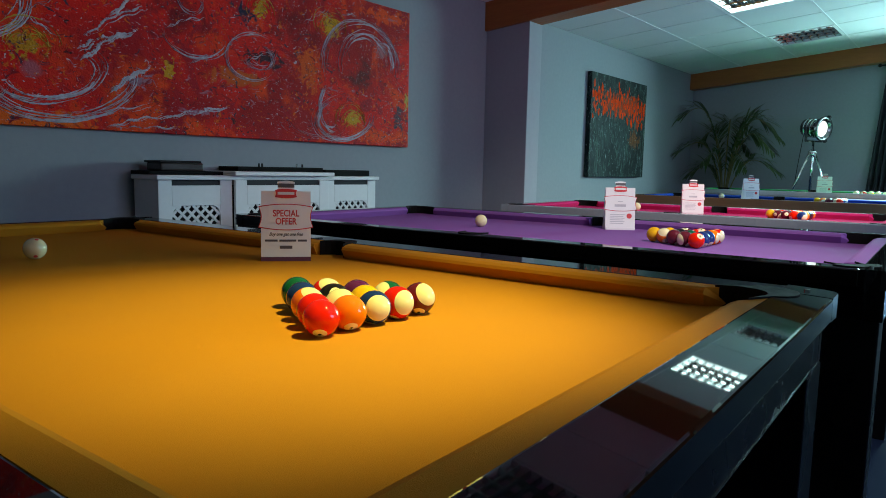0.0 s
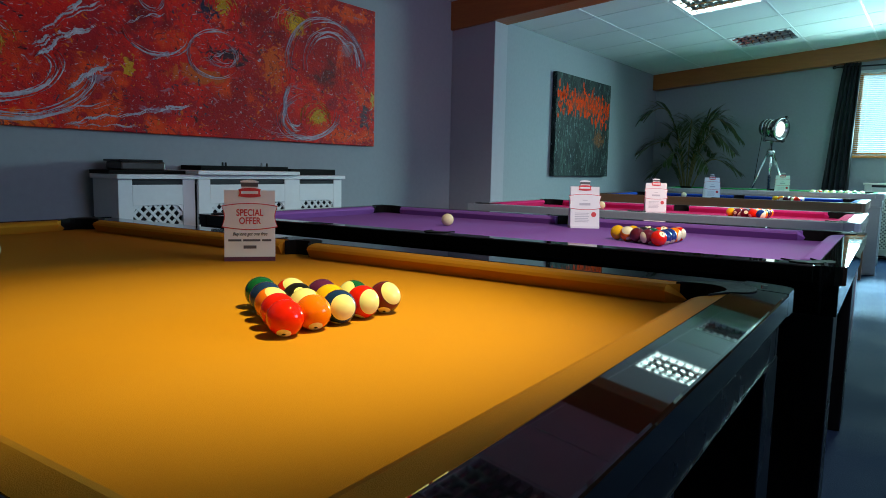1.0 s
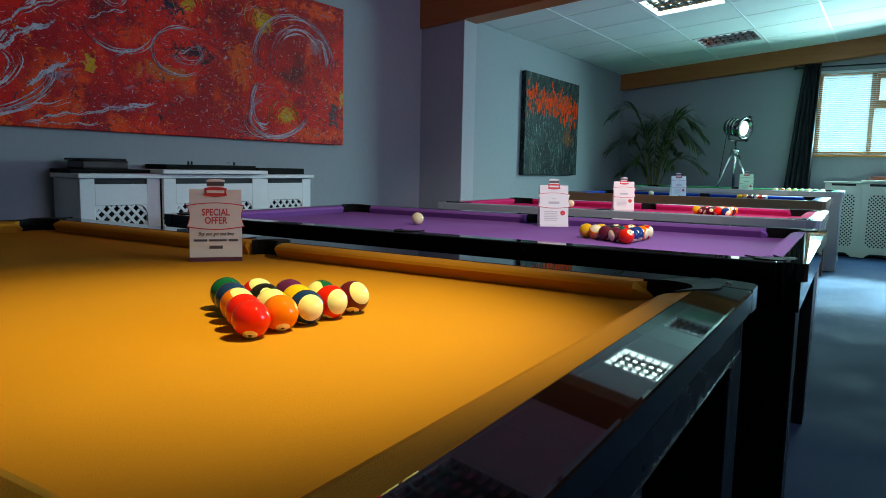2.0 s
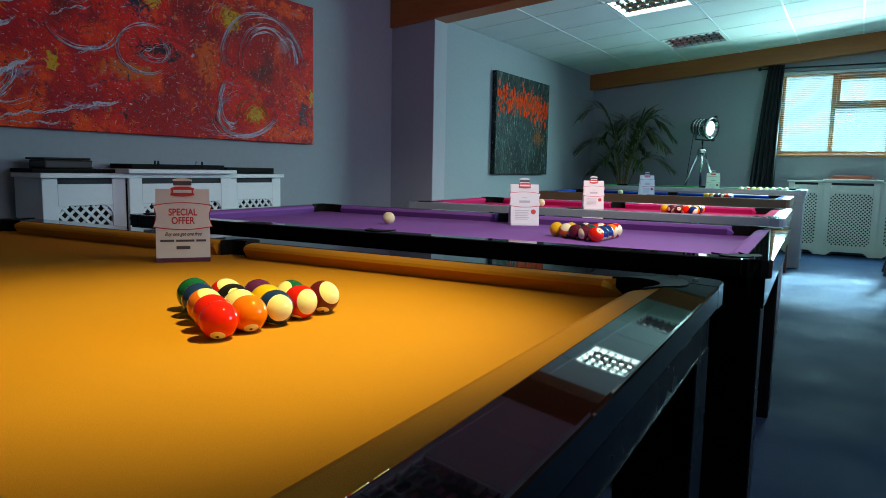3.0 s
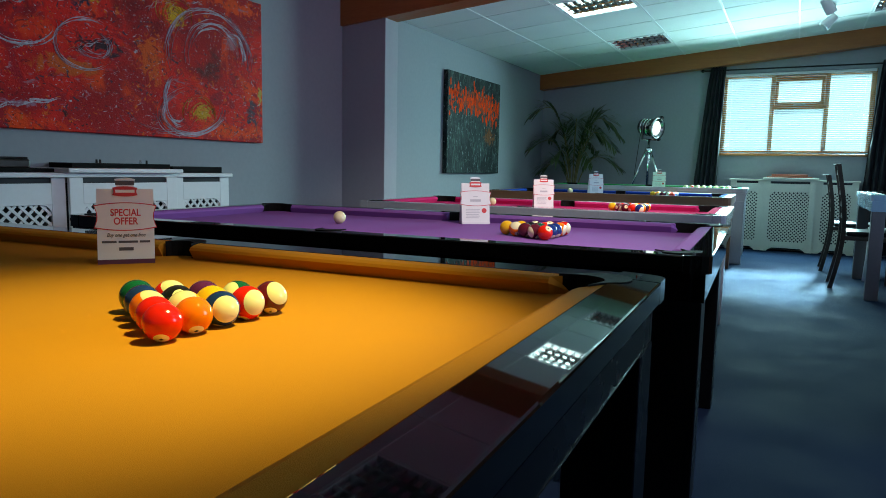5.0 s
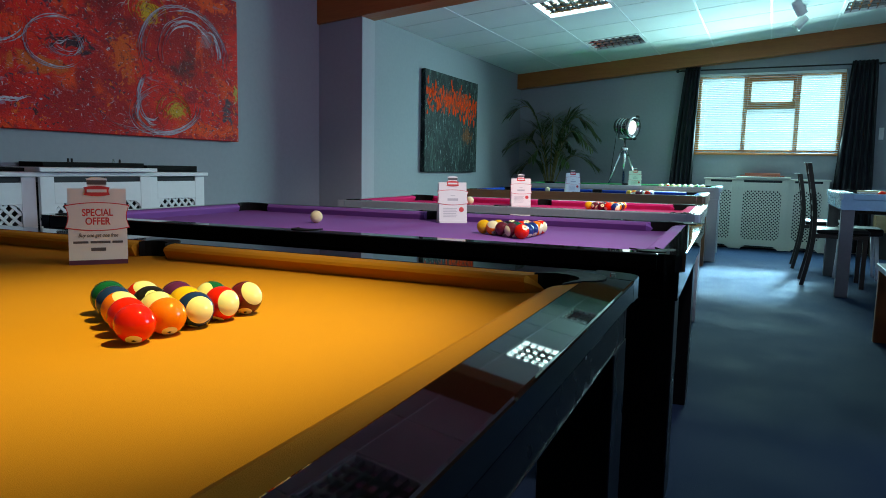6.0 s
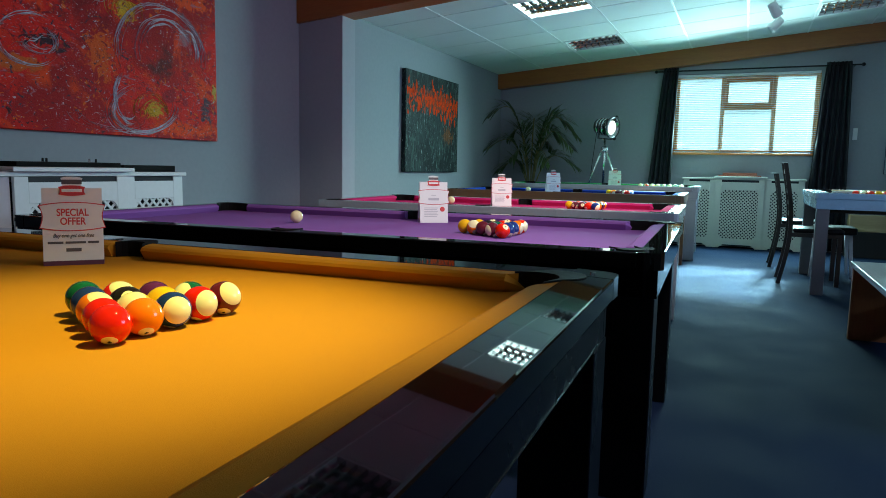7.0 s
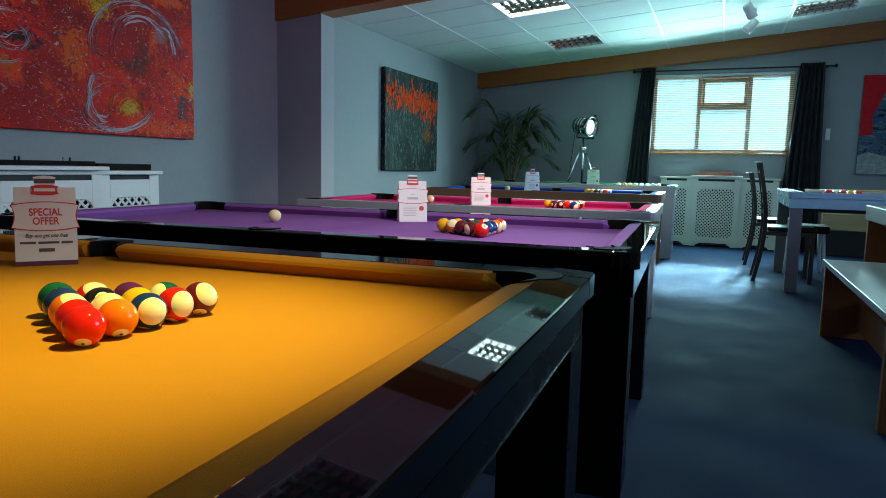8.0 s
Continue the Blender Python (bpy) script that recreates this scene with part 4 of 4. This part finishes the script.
prism(bm, [(0.002, -0.001, 0.002), (0.998, -0.001, 0.002), (0.998, -0.001, 0.24), (0.7, -0.001, 0.20), (0.5, -0.001, 0.27), (0.3, -0.001, 0.21), (0.12, -0.001, 0.26), (0.002, -0.001, 0.22)], (0, 0.0008, 0))
part("foam_band", bm, M["foamart"], sea)

# ---- window, blind, curtains ----
x0, x1, z0, z1 = WIN
win = tagged(thing("window_1", pose(0, NY, 0), "wide timber window of three lights with a bright sky behind", "window"), kind="structure")
for a in ((x0, x1, z0, z0 + 0.05), (x0, x1, z1 - 0.05, z1), (x0, x0 + 0.05, z0 + 0.05, z1 - 0.05), (x1 - 0.05, x1, z0 + 0.05, z1 - 0.05), (1.115, 1.165, z0 + 0.05, z1 - 0.05), (1.715, 1.765, z0 + 0.05, z1 - 0.05)):
    part("window_frame", box(B(), a[0], a[1], 0.06, 0.13, a[2], a[3], 0.004), M["frame"], win)
part("transom", box(B(), 1.165, 1.715, 0.055, 0.135, 1.755, 1.80, 0.004), M["frame"], win)
for a in ((1.168, 1.712, 2.10, 2.15), (1.168, 1.712, 1.802, 1.85), (1.168, 1.205, 1.85, 2.10), (1.675, 1.712, 1.85, 2.10)):
    part("casement", box(B(), a[0], a[1], 0.045, 0.10, a[2], a[3], 0.004), M["frame"], win)
part("window_sill", box(B(), x0 - 0.03, x1 + 0.03, -0.035, 0.06, z0 - 0.022, z0 + 0.002, 0.004), M["frame"], win, "stained timber sill")
part("stay", box(B(), 1.38, 1.52, 0.03, 0.045, 1.81, 1.825, 0.002), M["plate"], win, "pale window stay")
M["pane"] = bpy.data.materials.new("window_glass")
M["pane"].use_nodes = True
g = M["pane"].node_tree.nodes["Principled BSDF"]
g.inputs["Transmission Weight"].default_value, g.inputs["Roughness"].default_value, g.inputs["IOR"].default_value = 1.0, 0.0, 1.1
for a in ((x0 + 0.05, 1.115, z0 + 0.05, z1 - 0.05), (1.165, 1.715, z0 + 0.05, 1.755), (1.205, 1.675, 1.85, 2.10), (1.765, x1 - 0.05, z0 + 0.05, z1 - 0.05)):
    ob = part("pane", box(B(), a[0], a[1], 0.09, 0.094, a[2], a[3]), M["pane"], win)
    ob.visible_shadow = False
# a venetian blind over the whole opening, its slats tilted to the room
bm = B()
box(bm, 0, 1, -0.5, 0.5, -0.5, 0.5)
SLAT = mesh_of("slat", bm, M["slat"])
for a, b in ((x0 + 0.008, x1 - 0.008),):
    blind = thing("venetian_blind", pose(0, NY + 0.03, 0), "white venetian blind with thin slats across the window", "blind")
    part("head_rail", box(B(), a, b, -0.015, 0.015, z1 - 0.034, z1 - 0.002, 0.003), M["plate"], blind)
    part("bottom_rail", box(B(), a, b, -0.012, 0.012, z0 + 0.01, z0 + 0.022, 0.003), M["slat"], blind)
    k, z = 0, z0 + 0.045
    while z < z1 - 0.045:
        s = new("slat", SLAT)
        s.parent = blind
        s.matrix_basis = Matrix.Translation((a, 0, z)) @ Matrix.Rotation(radians(24), 4, "X") @ Matrix.Diagonal((b - a, 0.018, 0.0008, 1))
        z += 0.023
    for c in (a + 0.10, 1.14, 1.74, b - 0.10):
        bm = B()
        rod(bm, (c, -0.014, z0 + 0.02), (c, -0.014, z1 - 0.034), 0.001, seg=6)
        part("cord", bm, M["slat"], blind)
# pale overcast brightness outside
M["outside"] = glow("bright_sky", (0.50, 0.93, 1.0), 0.20, 0.0)
bd = solid("backdrop", box(B(), -9, 12, 20, 20.1, -2, 6.0), M["outside"], "pale bright haze far outside the window", "backdrop", "structure")

rodt = thing("curtain_rod", pose(0, 0, 0), "thin black curtain rod with ring finials over the window", "curtain rod")
bm = B()
rod(bm, (0.33, 8.70, 2.245), (2.64, 8.70, 2.245), 0.009)
part("pole", bm, M["blackmatt"], rodt)
for x in (0.315, 2.655):
    bm = B()
    bmesh.ops.create_uvsphere(bm, u_segments=12, v_segments=8, radius=0.022, matrix=Matrix.Translation((x, 8.70, 2.245)))
    part("finial", bm, M["blackmatt"], rodt, "", True)
for x in (0.40, 2.57):
    part("bracket", box(B(), x - 0.008, x + 0.008, 8.70, 8.80, 2.235, 2.250, 0.002), M["blackmatt"], rodt)


def curtain(top0, top1, bot0, bot1, folds):
    """A gathered curtain from the rod to the floor, in deep pleats."""
    bm = B()
    n, rows = folds * 8, 14
    grid = []
    for r in range(rows + 1):
        v = r / rows
        e0, e1 = top0 + (bot0 - top0) * v ** 0.8, top1 + (bot1 - top1) * v ** 0.8
        grid.append([bm.verts.new((e0 + (e1 - e0) * i / n + 0.006 * math.sin(i * 0.7 + 4 * v), 8.69 + (0.032 + 0.012 * v) * math.sin(2 * math.pi * folds * i / n + 0.8 * math.sin(3 * v)), 2.285 - v * 2.265)) for i in range(n + 1)])
    for a, b in zip(grid, grid[1:]):
        for i in range(n):
            bm.faces.new((a[i], a[i + 1], b[i + 1], b[i]))
    ob = solid("curtain", bm, M["curtain"], "long dark charcoal curtain gathered in folds beside the window", "curtain", smooth=True)
    mod = ob.modifiers.new("thickness", "SOLIDIFY")
    mod.thickness = 0.003
    return tagged(ob, group="window curtains")


curtain(0.415, 0.59, 0.22, 0.56, 5)
curtain(2.275, 2.53, 2.14, 2.62, 6)

sw = thing("light_switch", pose(2.635, 8.8, 1.44), "small white switch plate on the grey wall", "light switch")
part("plate", box(B(), -0.02, 0.03, -0.010, 0, -0.07, 0.07, 0.003), M["plate"], sw)
part("rocker", box(B(), -0.006, 0.016, -0.014, -0.0105, -0.02, 0.02, 0.002), M["plate"], sw)

# ---- studio lamp on a tripod ----
st = thing("tripod_lamp", pose(-0.25, 8.35, 0) @ Matrix.Diagonal((1, 1, 1.045, 1)), "chrome film-studio floor lamp on a tripod, switched on", "floor lamp")
for k, a in enumerate((-165, -20, 95)):
    bm = B()
    x, y = 0.46 * math.cos(radians(a)), 0.30 * math.sin(radians(a))
    rod(bm, (0.03 * math.cos(radians(a)), 0.03 * math.sin(radians(a)), 1.17), (x * 0.55, y * 0.55, 0.58), 0.016, 0.016)
    rod(bm, (x * 0.52, y * 0.52, 0.62), (x, y, 0.012), 0.011, 0.011)
    leg = part("leg", bm, M["chrome"], st, "", True)
    bm = B()
    bmesh.ops.create_uvsphere(bm, u_segments=10, v_segments=6, radius=0.014, matrix=Matrix.Translation((x, y, 0.014)))
    part("rubber_foot", bm, M["blackmatt"], leg, "", True)
bm = B()
rod(bm, (0, 0, 0.75), (0, 0, 1.30), 0.014)
part("column", bm, M["chrome"], st, "", True)
part("hub", lathe(B(), [(0.001, 1.14), (0.045, 1.14), (0.05, 1.16), (0.05, 1.19), (0.03, 1.21), (0.001, 1.21)]), M["chrome"], st, "", True)
bm = B()
box(bm, -0.13, 0.13, -0.012, 0.012, 1.295, 1.313, 0.003)
box(bm, -0.138, -0.125, -0.012, 0.012, 1.30, 1.465, 0.003)
box(bm, 0.125, 0.138, -0.012, 0.012, 1.30, 1.465, 0.003)
yoke = part("yoke", bm, M["steel"], st, m=pose(0, 0, 0, 0, 0, 62))
HEAD = Matrix.Translation((0, 0, 1.452)) @ Vector((0.88, -0.46, -0.12)).to_track_quat("Z", "Y").to_matrix().to_4x4() @ Matrix.Scale(0.88, 4)
drum = part("drum", lathe(B(), [(0.001, -0.17), (0.07, -0.165), (0.105, -0.14), (0.115, -0.10), (0.115, 0.08), (0.14, 0.10), (0.155, 0.13), (0.155, 0.15), (0.125, 0.152), (0.112, 0.122), (0.097, 0.117), (0.09, 0.115)], 32), M["steel"], st, "polished drum-shaped lamp head", True, HEAD)
part("lens", lathe(B(), [(0.098, 0.118), (0.07, 0.128), (0.001, 0.134)], 28), M["bulb"], drum, "glowing glass lens", True)
for k in range(3):
    part("cooling_ring", lathe(B(), [(0.116, -0.09 + k * 0.05), (0.122, -0.088 + k * 0.05), (0.122, -0.076 + k * 0.05), (0.116, -0.074 + k * 0.05)], 28), M["chrome"], drum, "", True)
for a in (90, 210, 330):
    bm = B()
    box(bm, -0.02, 0.02, 0.15, 0.19, 0.10, 0.145, 0.004)
    part("barn_clip", bm, M["blackmatt"], drum, m=pose(0, 0, 0, 0, 0, a))
cu = bpy.data.curves.new("cable", "CURVE")
cu.dimensions, cu.bevel_depth = "3D", 0.004
sp = cu.splines.new("BEZIER")
sp.bezier_points.add(2)
for q, co in zip(sp.bezier_points, ((-0.13, 0.10, 1.40), (-0.19, 0.10, 0.8), (-0.24, 0.2, 0.01))):
    q.co = co
    q.handle_left_type = q.handle_right_type = "AUTO"
cu.materials.append(M["blackmatt"])
tmp = bpy.data.objects.new("cable", cu)
scene.collection.objects.link(tmp)
me = bpy.data.meshes.new_from_object(tmp.evaluated_get(bpy.context.evaluated_depsgraph_get()))
bpy.data.objects.remove(tmp)
ob = new("cable", me)
ob.parent = st

# ---- palm ----
prng = random.Random(3)
palm = thing("potted_palm", pose(-1.24, 8.35, 0), "potted kentia palm with arching dark green fronds", "plant")
pot = part("pot", lathe(B(), [(0.001, 0), (0.13, 0), (0.18, 0.30), (0.19, 0.31), (0.19, 0.34), (0.17, 0.34), (0.165, 0.31), (0.001, 0.30)]), M["pot"], palm, "", True)
FRONDS = [(-165, 0.66, 1.86, 0.75), (-158, 0.62, 1.40, 0.55), (165, 0.40, 1.55, 0.5), (14, 0.62, 1.72, 1.0), (28, 0.50, 1.74, 0.6), (-12, 0.60, 1.52, 0.9), (5, 0.62, 1.18, 0.6), (-70, 0.35, 1.62, 0.5),
          (100, 0.30, 1.70, 0.4), (-120, 0.40, 1.25, 0.5), (-40, 0.45, 1.25, 0.7), (60, 0.45, 1.40, 0.6), (-175, 0.45, 1.10, 0.5), (20, 0.32, 1.58, 0.5)]
for az, reach, high, droop in FRONDS:
    d = Vector((math.cos(radians(az)), math.sin(radians(az)), 0))
    side = Vector((-d.y, d.x, 0))
    n = 22
    spine = []
    for i in range(n + 1):
        u = i / n
        out = reach * (0.15 * u + 0.85 * u ** 2.0)
        z = 0.30 + (high - 0.30) * math.sin(min(1.0, u * 1.22) * math.pi / 2) - droop * max(0, u - 0.62) ** 1.5 * 1.4
        spine.append(d * out + Vector((0, 0, z)))
    bm = B()
    for a, b, i in zip(spine, spine[1:], range(n)):
        rod(bm, a, b, 0.010 * (1 - i / n) + 0.002, 0.010 * (1 - (i + 1) / n) + 0.002, 6)
    fr = part("stem", bm, M["stem"], palm, "", True)
    bm = B()
    for i in range(int(n * 0.45), n + 1):
        t = (spine[min(i + 1, n)] - spine[max(i - 1, 0)]).normalized()
        u = (i / n - 0.45) / 0.55
        ln = 0.34 * math.sin(math.pi * (0.25 + 0.7 * u)) + 0.05
        for s in (1, -1):
            for e in range(1 + i % 2):
                p = spine[i] + t * 0.020 * e
                w = (side * s * 0.85 + t * (0.75 + 0.3 * u) + Vector((0, 0, prng.uniform(-0.05, 0.25)))).normalized()
                q = w.cross(Vector((0, 0, 1))).normalized() * 0.011
                l1 = ln * prng.uniform(0.75, 1.1)
                sag = Vector((0, 0, -1)) * l1 * prng.uniform(0.15, 0.45)
                pts = [p, p + w * l1 * 0.35 + q, p + w * l1 * 0.7 + q * 0.8 + sag * 0.4, p + w * l1 + sag, p + w * l1 * 0.7 - q * 0.8 + sag * 0.4, p + w * l1 * 0.35 - q]
                v = [bm.verts.new(c) for c in pts]
                bm.faces.new((v[0], v[1], v[5]))
                bm.faces.new((v[1], v[2], v[4], v[5]))
                bm.faces.new((v[2], v[3], v[4]))
    part("leaf", bm, M["leaf"], fr, "dark green leaflets")

# ---- seating and tables on the aisle's other side ----
silver = pool_table("steel-grey dining pool table with pale cloth beside the chairs", 3.25, 5.93, M["cardgrey"], M["steelrim"], M["steelleg"], bed=0.765, trim=False, group="dining pool tables", leg=0.09)
red_rack = [[("red", T)], [("maroon", S), ("red", T)], [("red", T), ("yellow", T), ("red", S)], [("yellow", T), ("orange", S), ("black", T), ("red", T)],
            [("red", T), ("yellow", T), ("yellow", S), ("orange", T), ("red", T)]]
rack(2.52, 5.78, 0.765, red_rack)
bm = B()
rod(bm, (2.15, 5.85, 0.815), (3.4, 5.70, 0.82), 0.006, 0.014, 12)
solid("pool_cue", bm, M["palewood"], "pale wooden pool cue lying across a table", "pool cue", smooth=True)
for k in range(2):
    bm = B()
    rod(bm, (0.30 + 0.2 * k, 7.35 + 0.05 * k, 0.766), (0.80 + 0.05 * k, 7.20 + 0.10 * k, 0.762), 0.010, 0.006, 10)
    solid("pool_cue", bm, M["palewood"], "pale wooden pool cue lying on the green cloth", "pool cue", smooth=True)
for k in range(8):
    ball(0.35 + 0.065 * k, 7.52 + 0.01 * (k % 3), 0.75, ("cue", ("red", S), ("yellow", S), "cue", ("blue", S), "cue", ("green", S), "cue")[k], None, rng)


def dining_chair(m, tall=1.04):
    """A slim high-backed chair with curved posts and a padded seat; its back faces -x."""
    base = thing("dining_chair", m, "dark wooden high-backed dining chair with a padded black seat", "chair", "dining chairs")
    def post(y):
        bm = B()
        prev = None
        for i in range(15):
            z = tall * i / 14
            x = 0.055 * math.cos((z - 0.50) * 3.6) - 0.055
            row = [bm.verts.new((x + a, y + b, z)) for a, b in ((-0.017, -0.014), (0.017, -0.014), (0.017, 0.014), (-0.017, 0.014))]
            if prev:
                for k in range(4):
                    bm.faces.new((prev[k], prev[(k + 1) % 4], row[(k + 1) % 4], row[k]))
            else:
                bm.faces.new(row[::-1])
            prev = row
        bm.faces.new(prev)
        return bm
    for y in (-0.19, 0.19):
        p = part("back_post", post(y), M["darkwood"], base)
        part("post_cap", box(B(), -0.105, -0.061, y - 0.016, y + 0.016, tall + 0.001, tall + 0.007, 0.002), M["silver"], p, "bright metal cap")
        part("front_leg", box(B(), 0.36, 0.395, y - 0.017, y + 0.017, 0, 0.42, 0.003), M["darkwood"], base)
    for z in (0.60, 0.70, 0.80, tall - 0.07):
        x = 0.055 * math.cos((z - 0.50) * 3.6) - 0.055
        part("slat", box(B(), x - 0.008, x + 0.008, -0.175, 0.175, z - 0.02, z + 0.02, 0.003), M["darkwood"], base)
    part("seat_frame", box(B(), 0.0, 0.40, -0.2, 0.2, 0.41, 0.445, 0.004), M["darkwood"], base)
    part("seat", box(B(), 0.02, 0.41, -0.195, 0.195, 0.446, 0.485, 0.015, 3), M["blackmatt"], base, "padded black seat")
    return base


dining_chair(pose(1.86, 5.98, 0))
dining_chair(pose(1.82, 7.10, 0), 0.95)

stool = thing("stool", pose(2.25, 6.55, 0), "low black padded stool with pale legs under a table", "stool")
part("seat", box(B(), -0.19, 0.19, -0.19, 0.19, 0.40, 0.47, 0.02, 3), M["blackmatt"], stool)
for sx in (1, -1):
    for sy in (1, -1):
        bm = B()
        rod(bm, (sx * 0.17, sy * 0.17, 0), (sx * 0.14, sy * 0.14, 0.40), 0.014, 0.018)
        part("leg", bm, M["white"], stool, "pale painted leg", True)


def slab_bench(name, x0, x1, y0, y1, h, t, label, category):
    base = thing(name, pose(0, 0, 0), label, category)
    part("top", box(B(), x0, x1, y0, y1, h - t, h, 0.003), M["greytop"], base, "grey-stained oak top")
    part("end_panel", box(B(), x0 + 0.01, x1 - 0.01, y1 - 0.05, y1 - 0.01, 0, h - t, 0.003), M["orangewood"], base)
    part("end_panel", box(B(), x0 + 0.01, x1 - 0.01, y0 + 0.01, y0 + 0.05, 0, h - t, 0.003), M["orangewood"], base)
    part("stretcher", box(B(), (x0 + x1) / 2 - 0.02, (x0 + x1) / 2 + 0.02, y0 + 0.05, y1 - 0.05, 0.06, 0.22, 0.003), M["orangewood"], base)
    return base


slab_bench("bench", 2.07, 2.50, 2.05, 3.75, 0.45, 0.03, "low bench with a grey oak top and orange-brown wooden ends", "bench")
slab_bench("dining_table", 2.34, 3.25, 2.3, 4.2, 0.76, 0.09, "dining table with a grey oak top and orange-brown wooden ends", "table")
part_box = solid("wooden_box", box(B(), 2.61, 3.10, 8.35, 8.55, 0.30, 0.49, 0.004), M["palewood"], "pale wooden box on a low stand by the wall", "box")
part_stand = solid("low_stand", box(B(), 2.59, 3.12, 8.33, 8.57, 0, 0.299, 0.004), M["darkwood"], "low dark stand by the wall", "stand")

# ---- track spotlights ----


def track_spot(x, y, aim):
    z = roof(x) - 0.005
    base = thing("track_spotlight", pose(x, y, z), "white adjustable ceiling spotlight", "spotlight", "ceiling spotlights")
    bm = B()
    rod(bm, (0, 0, 0), (0, 0, -0.02), 0.045, 0.045, 20)
    part("ceiling_rose", bm, M["plate"], base, "", True)
    bm = B()
    rod(bm, (0, 0, -0.02), (0, 0, -0.12), 0.008)
    part("arm", bm, M["chrome"], base, "", True)
    part("head", lathe(B(), [(0.001, -0.07), (0.038, -0.065), (0.042, -0.05), (0.05, 0.07), (0.046, 0.075), (0.042, 0.05), (0.001, 0.045)], 24), M["plate"], base, "", True,
         Matrix.Translation((0, 0, -0.15)) @ Vector(aim).to_track_quat("Z", "Y").to_matrix().to_4x4())
    return base


track_spot(1.62, 6.35, (0.45, 0.3, -0.8))
track_spot(1.66, 7.05, (-0.6, -0.1, -0.7))
for x, y, aim in ((1.35, 0.335, (-0.76, -0.45, -1.64)), (1.63, 1.03, (-1.35, 0.6, -1.64)), (1.63, 2.72, (-1.45, 1.1, -1.64))):
    track_spot(x, y, aim)
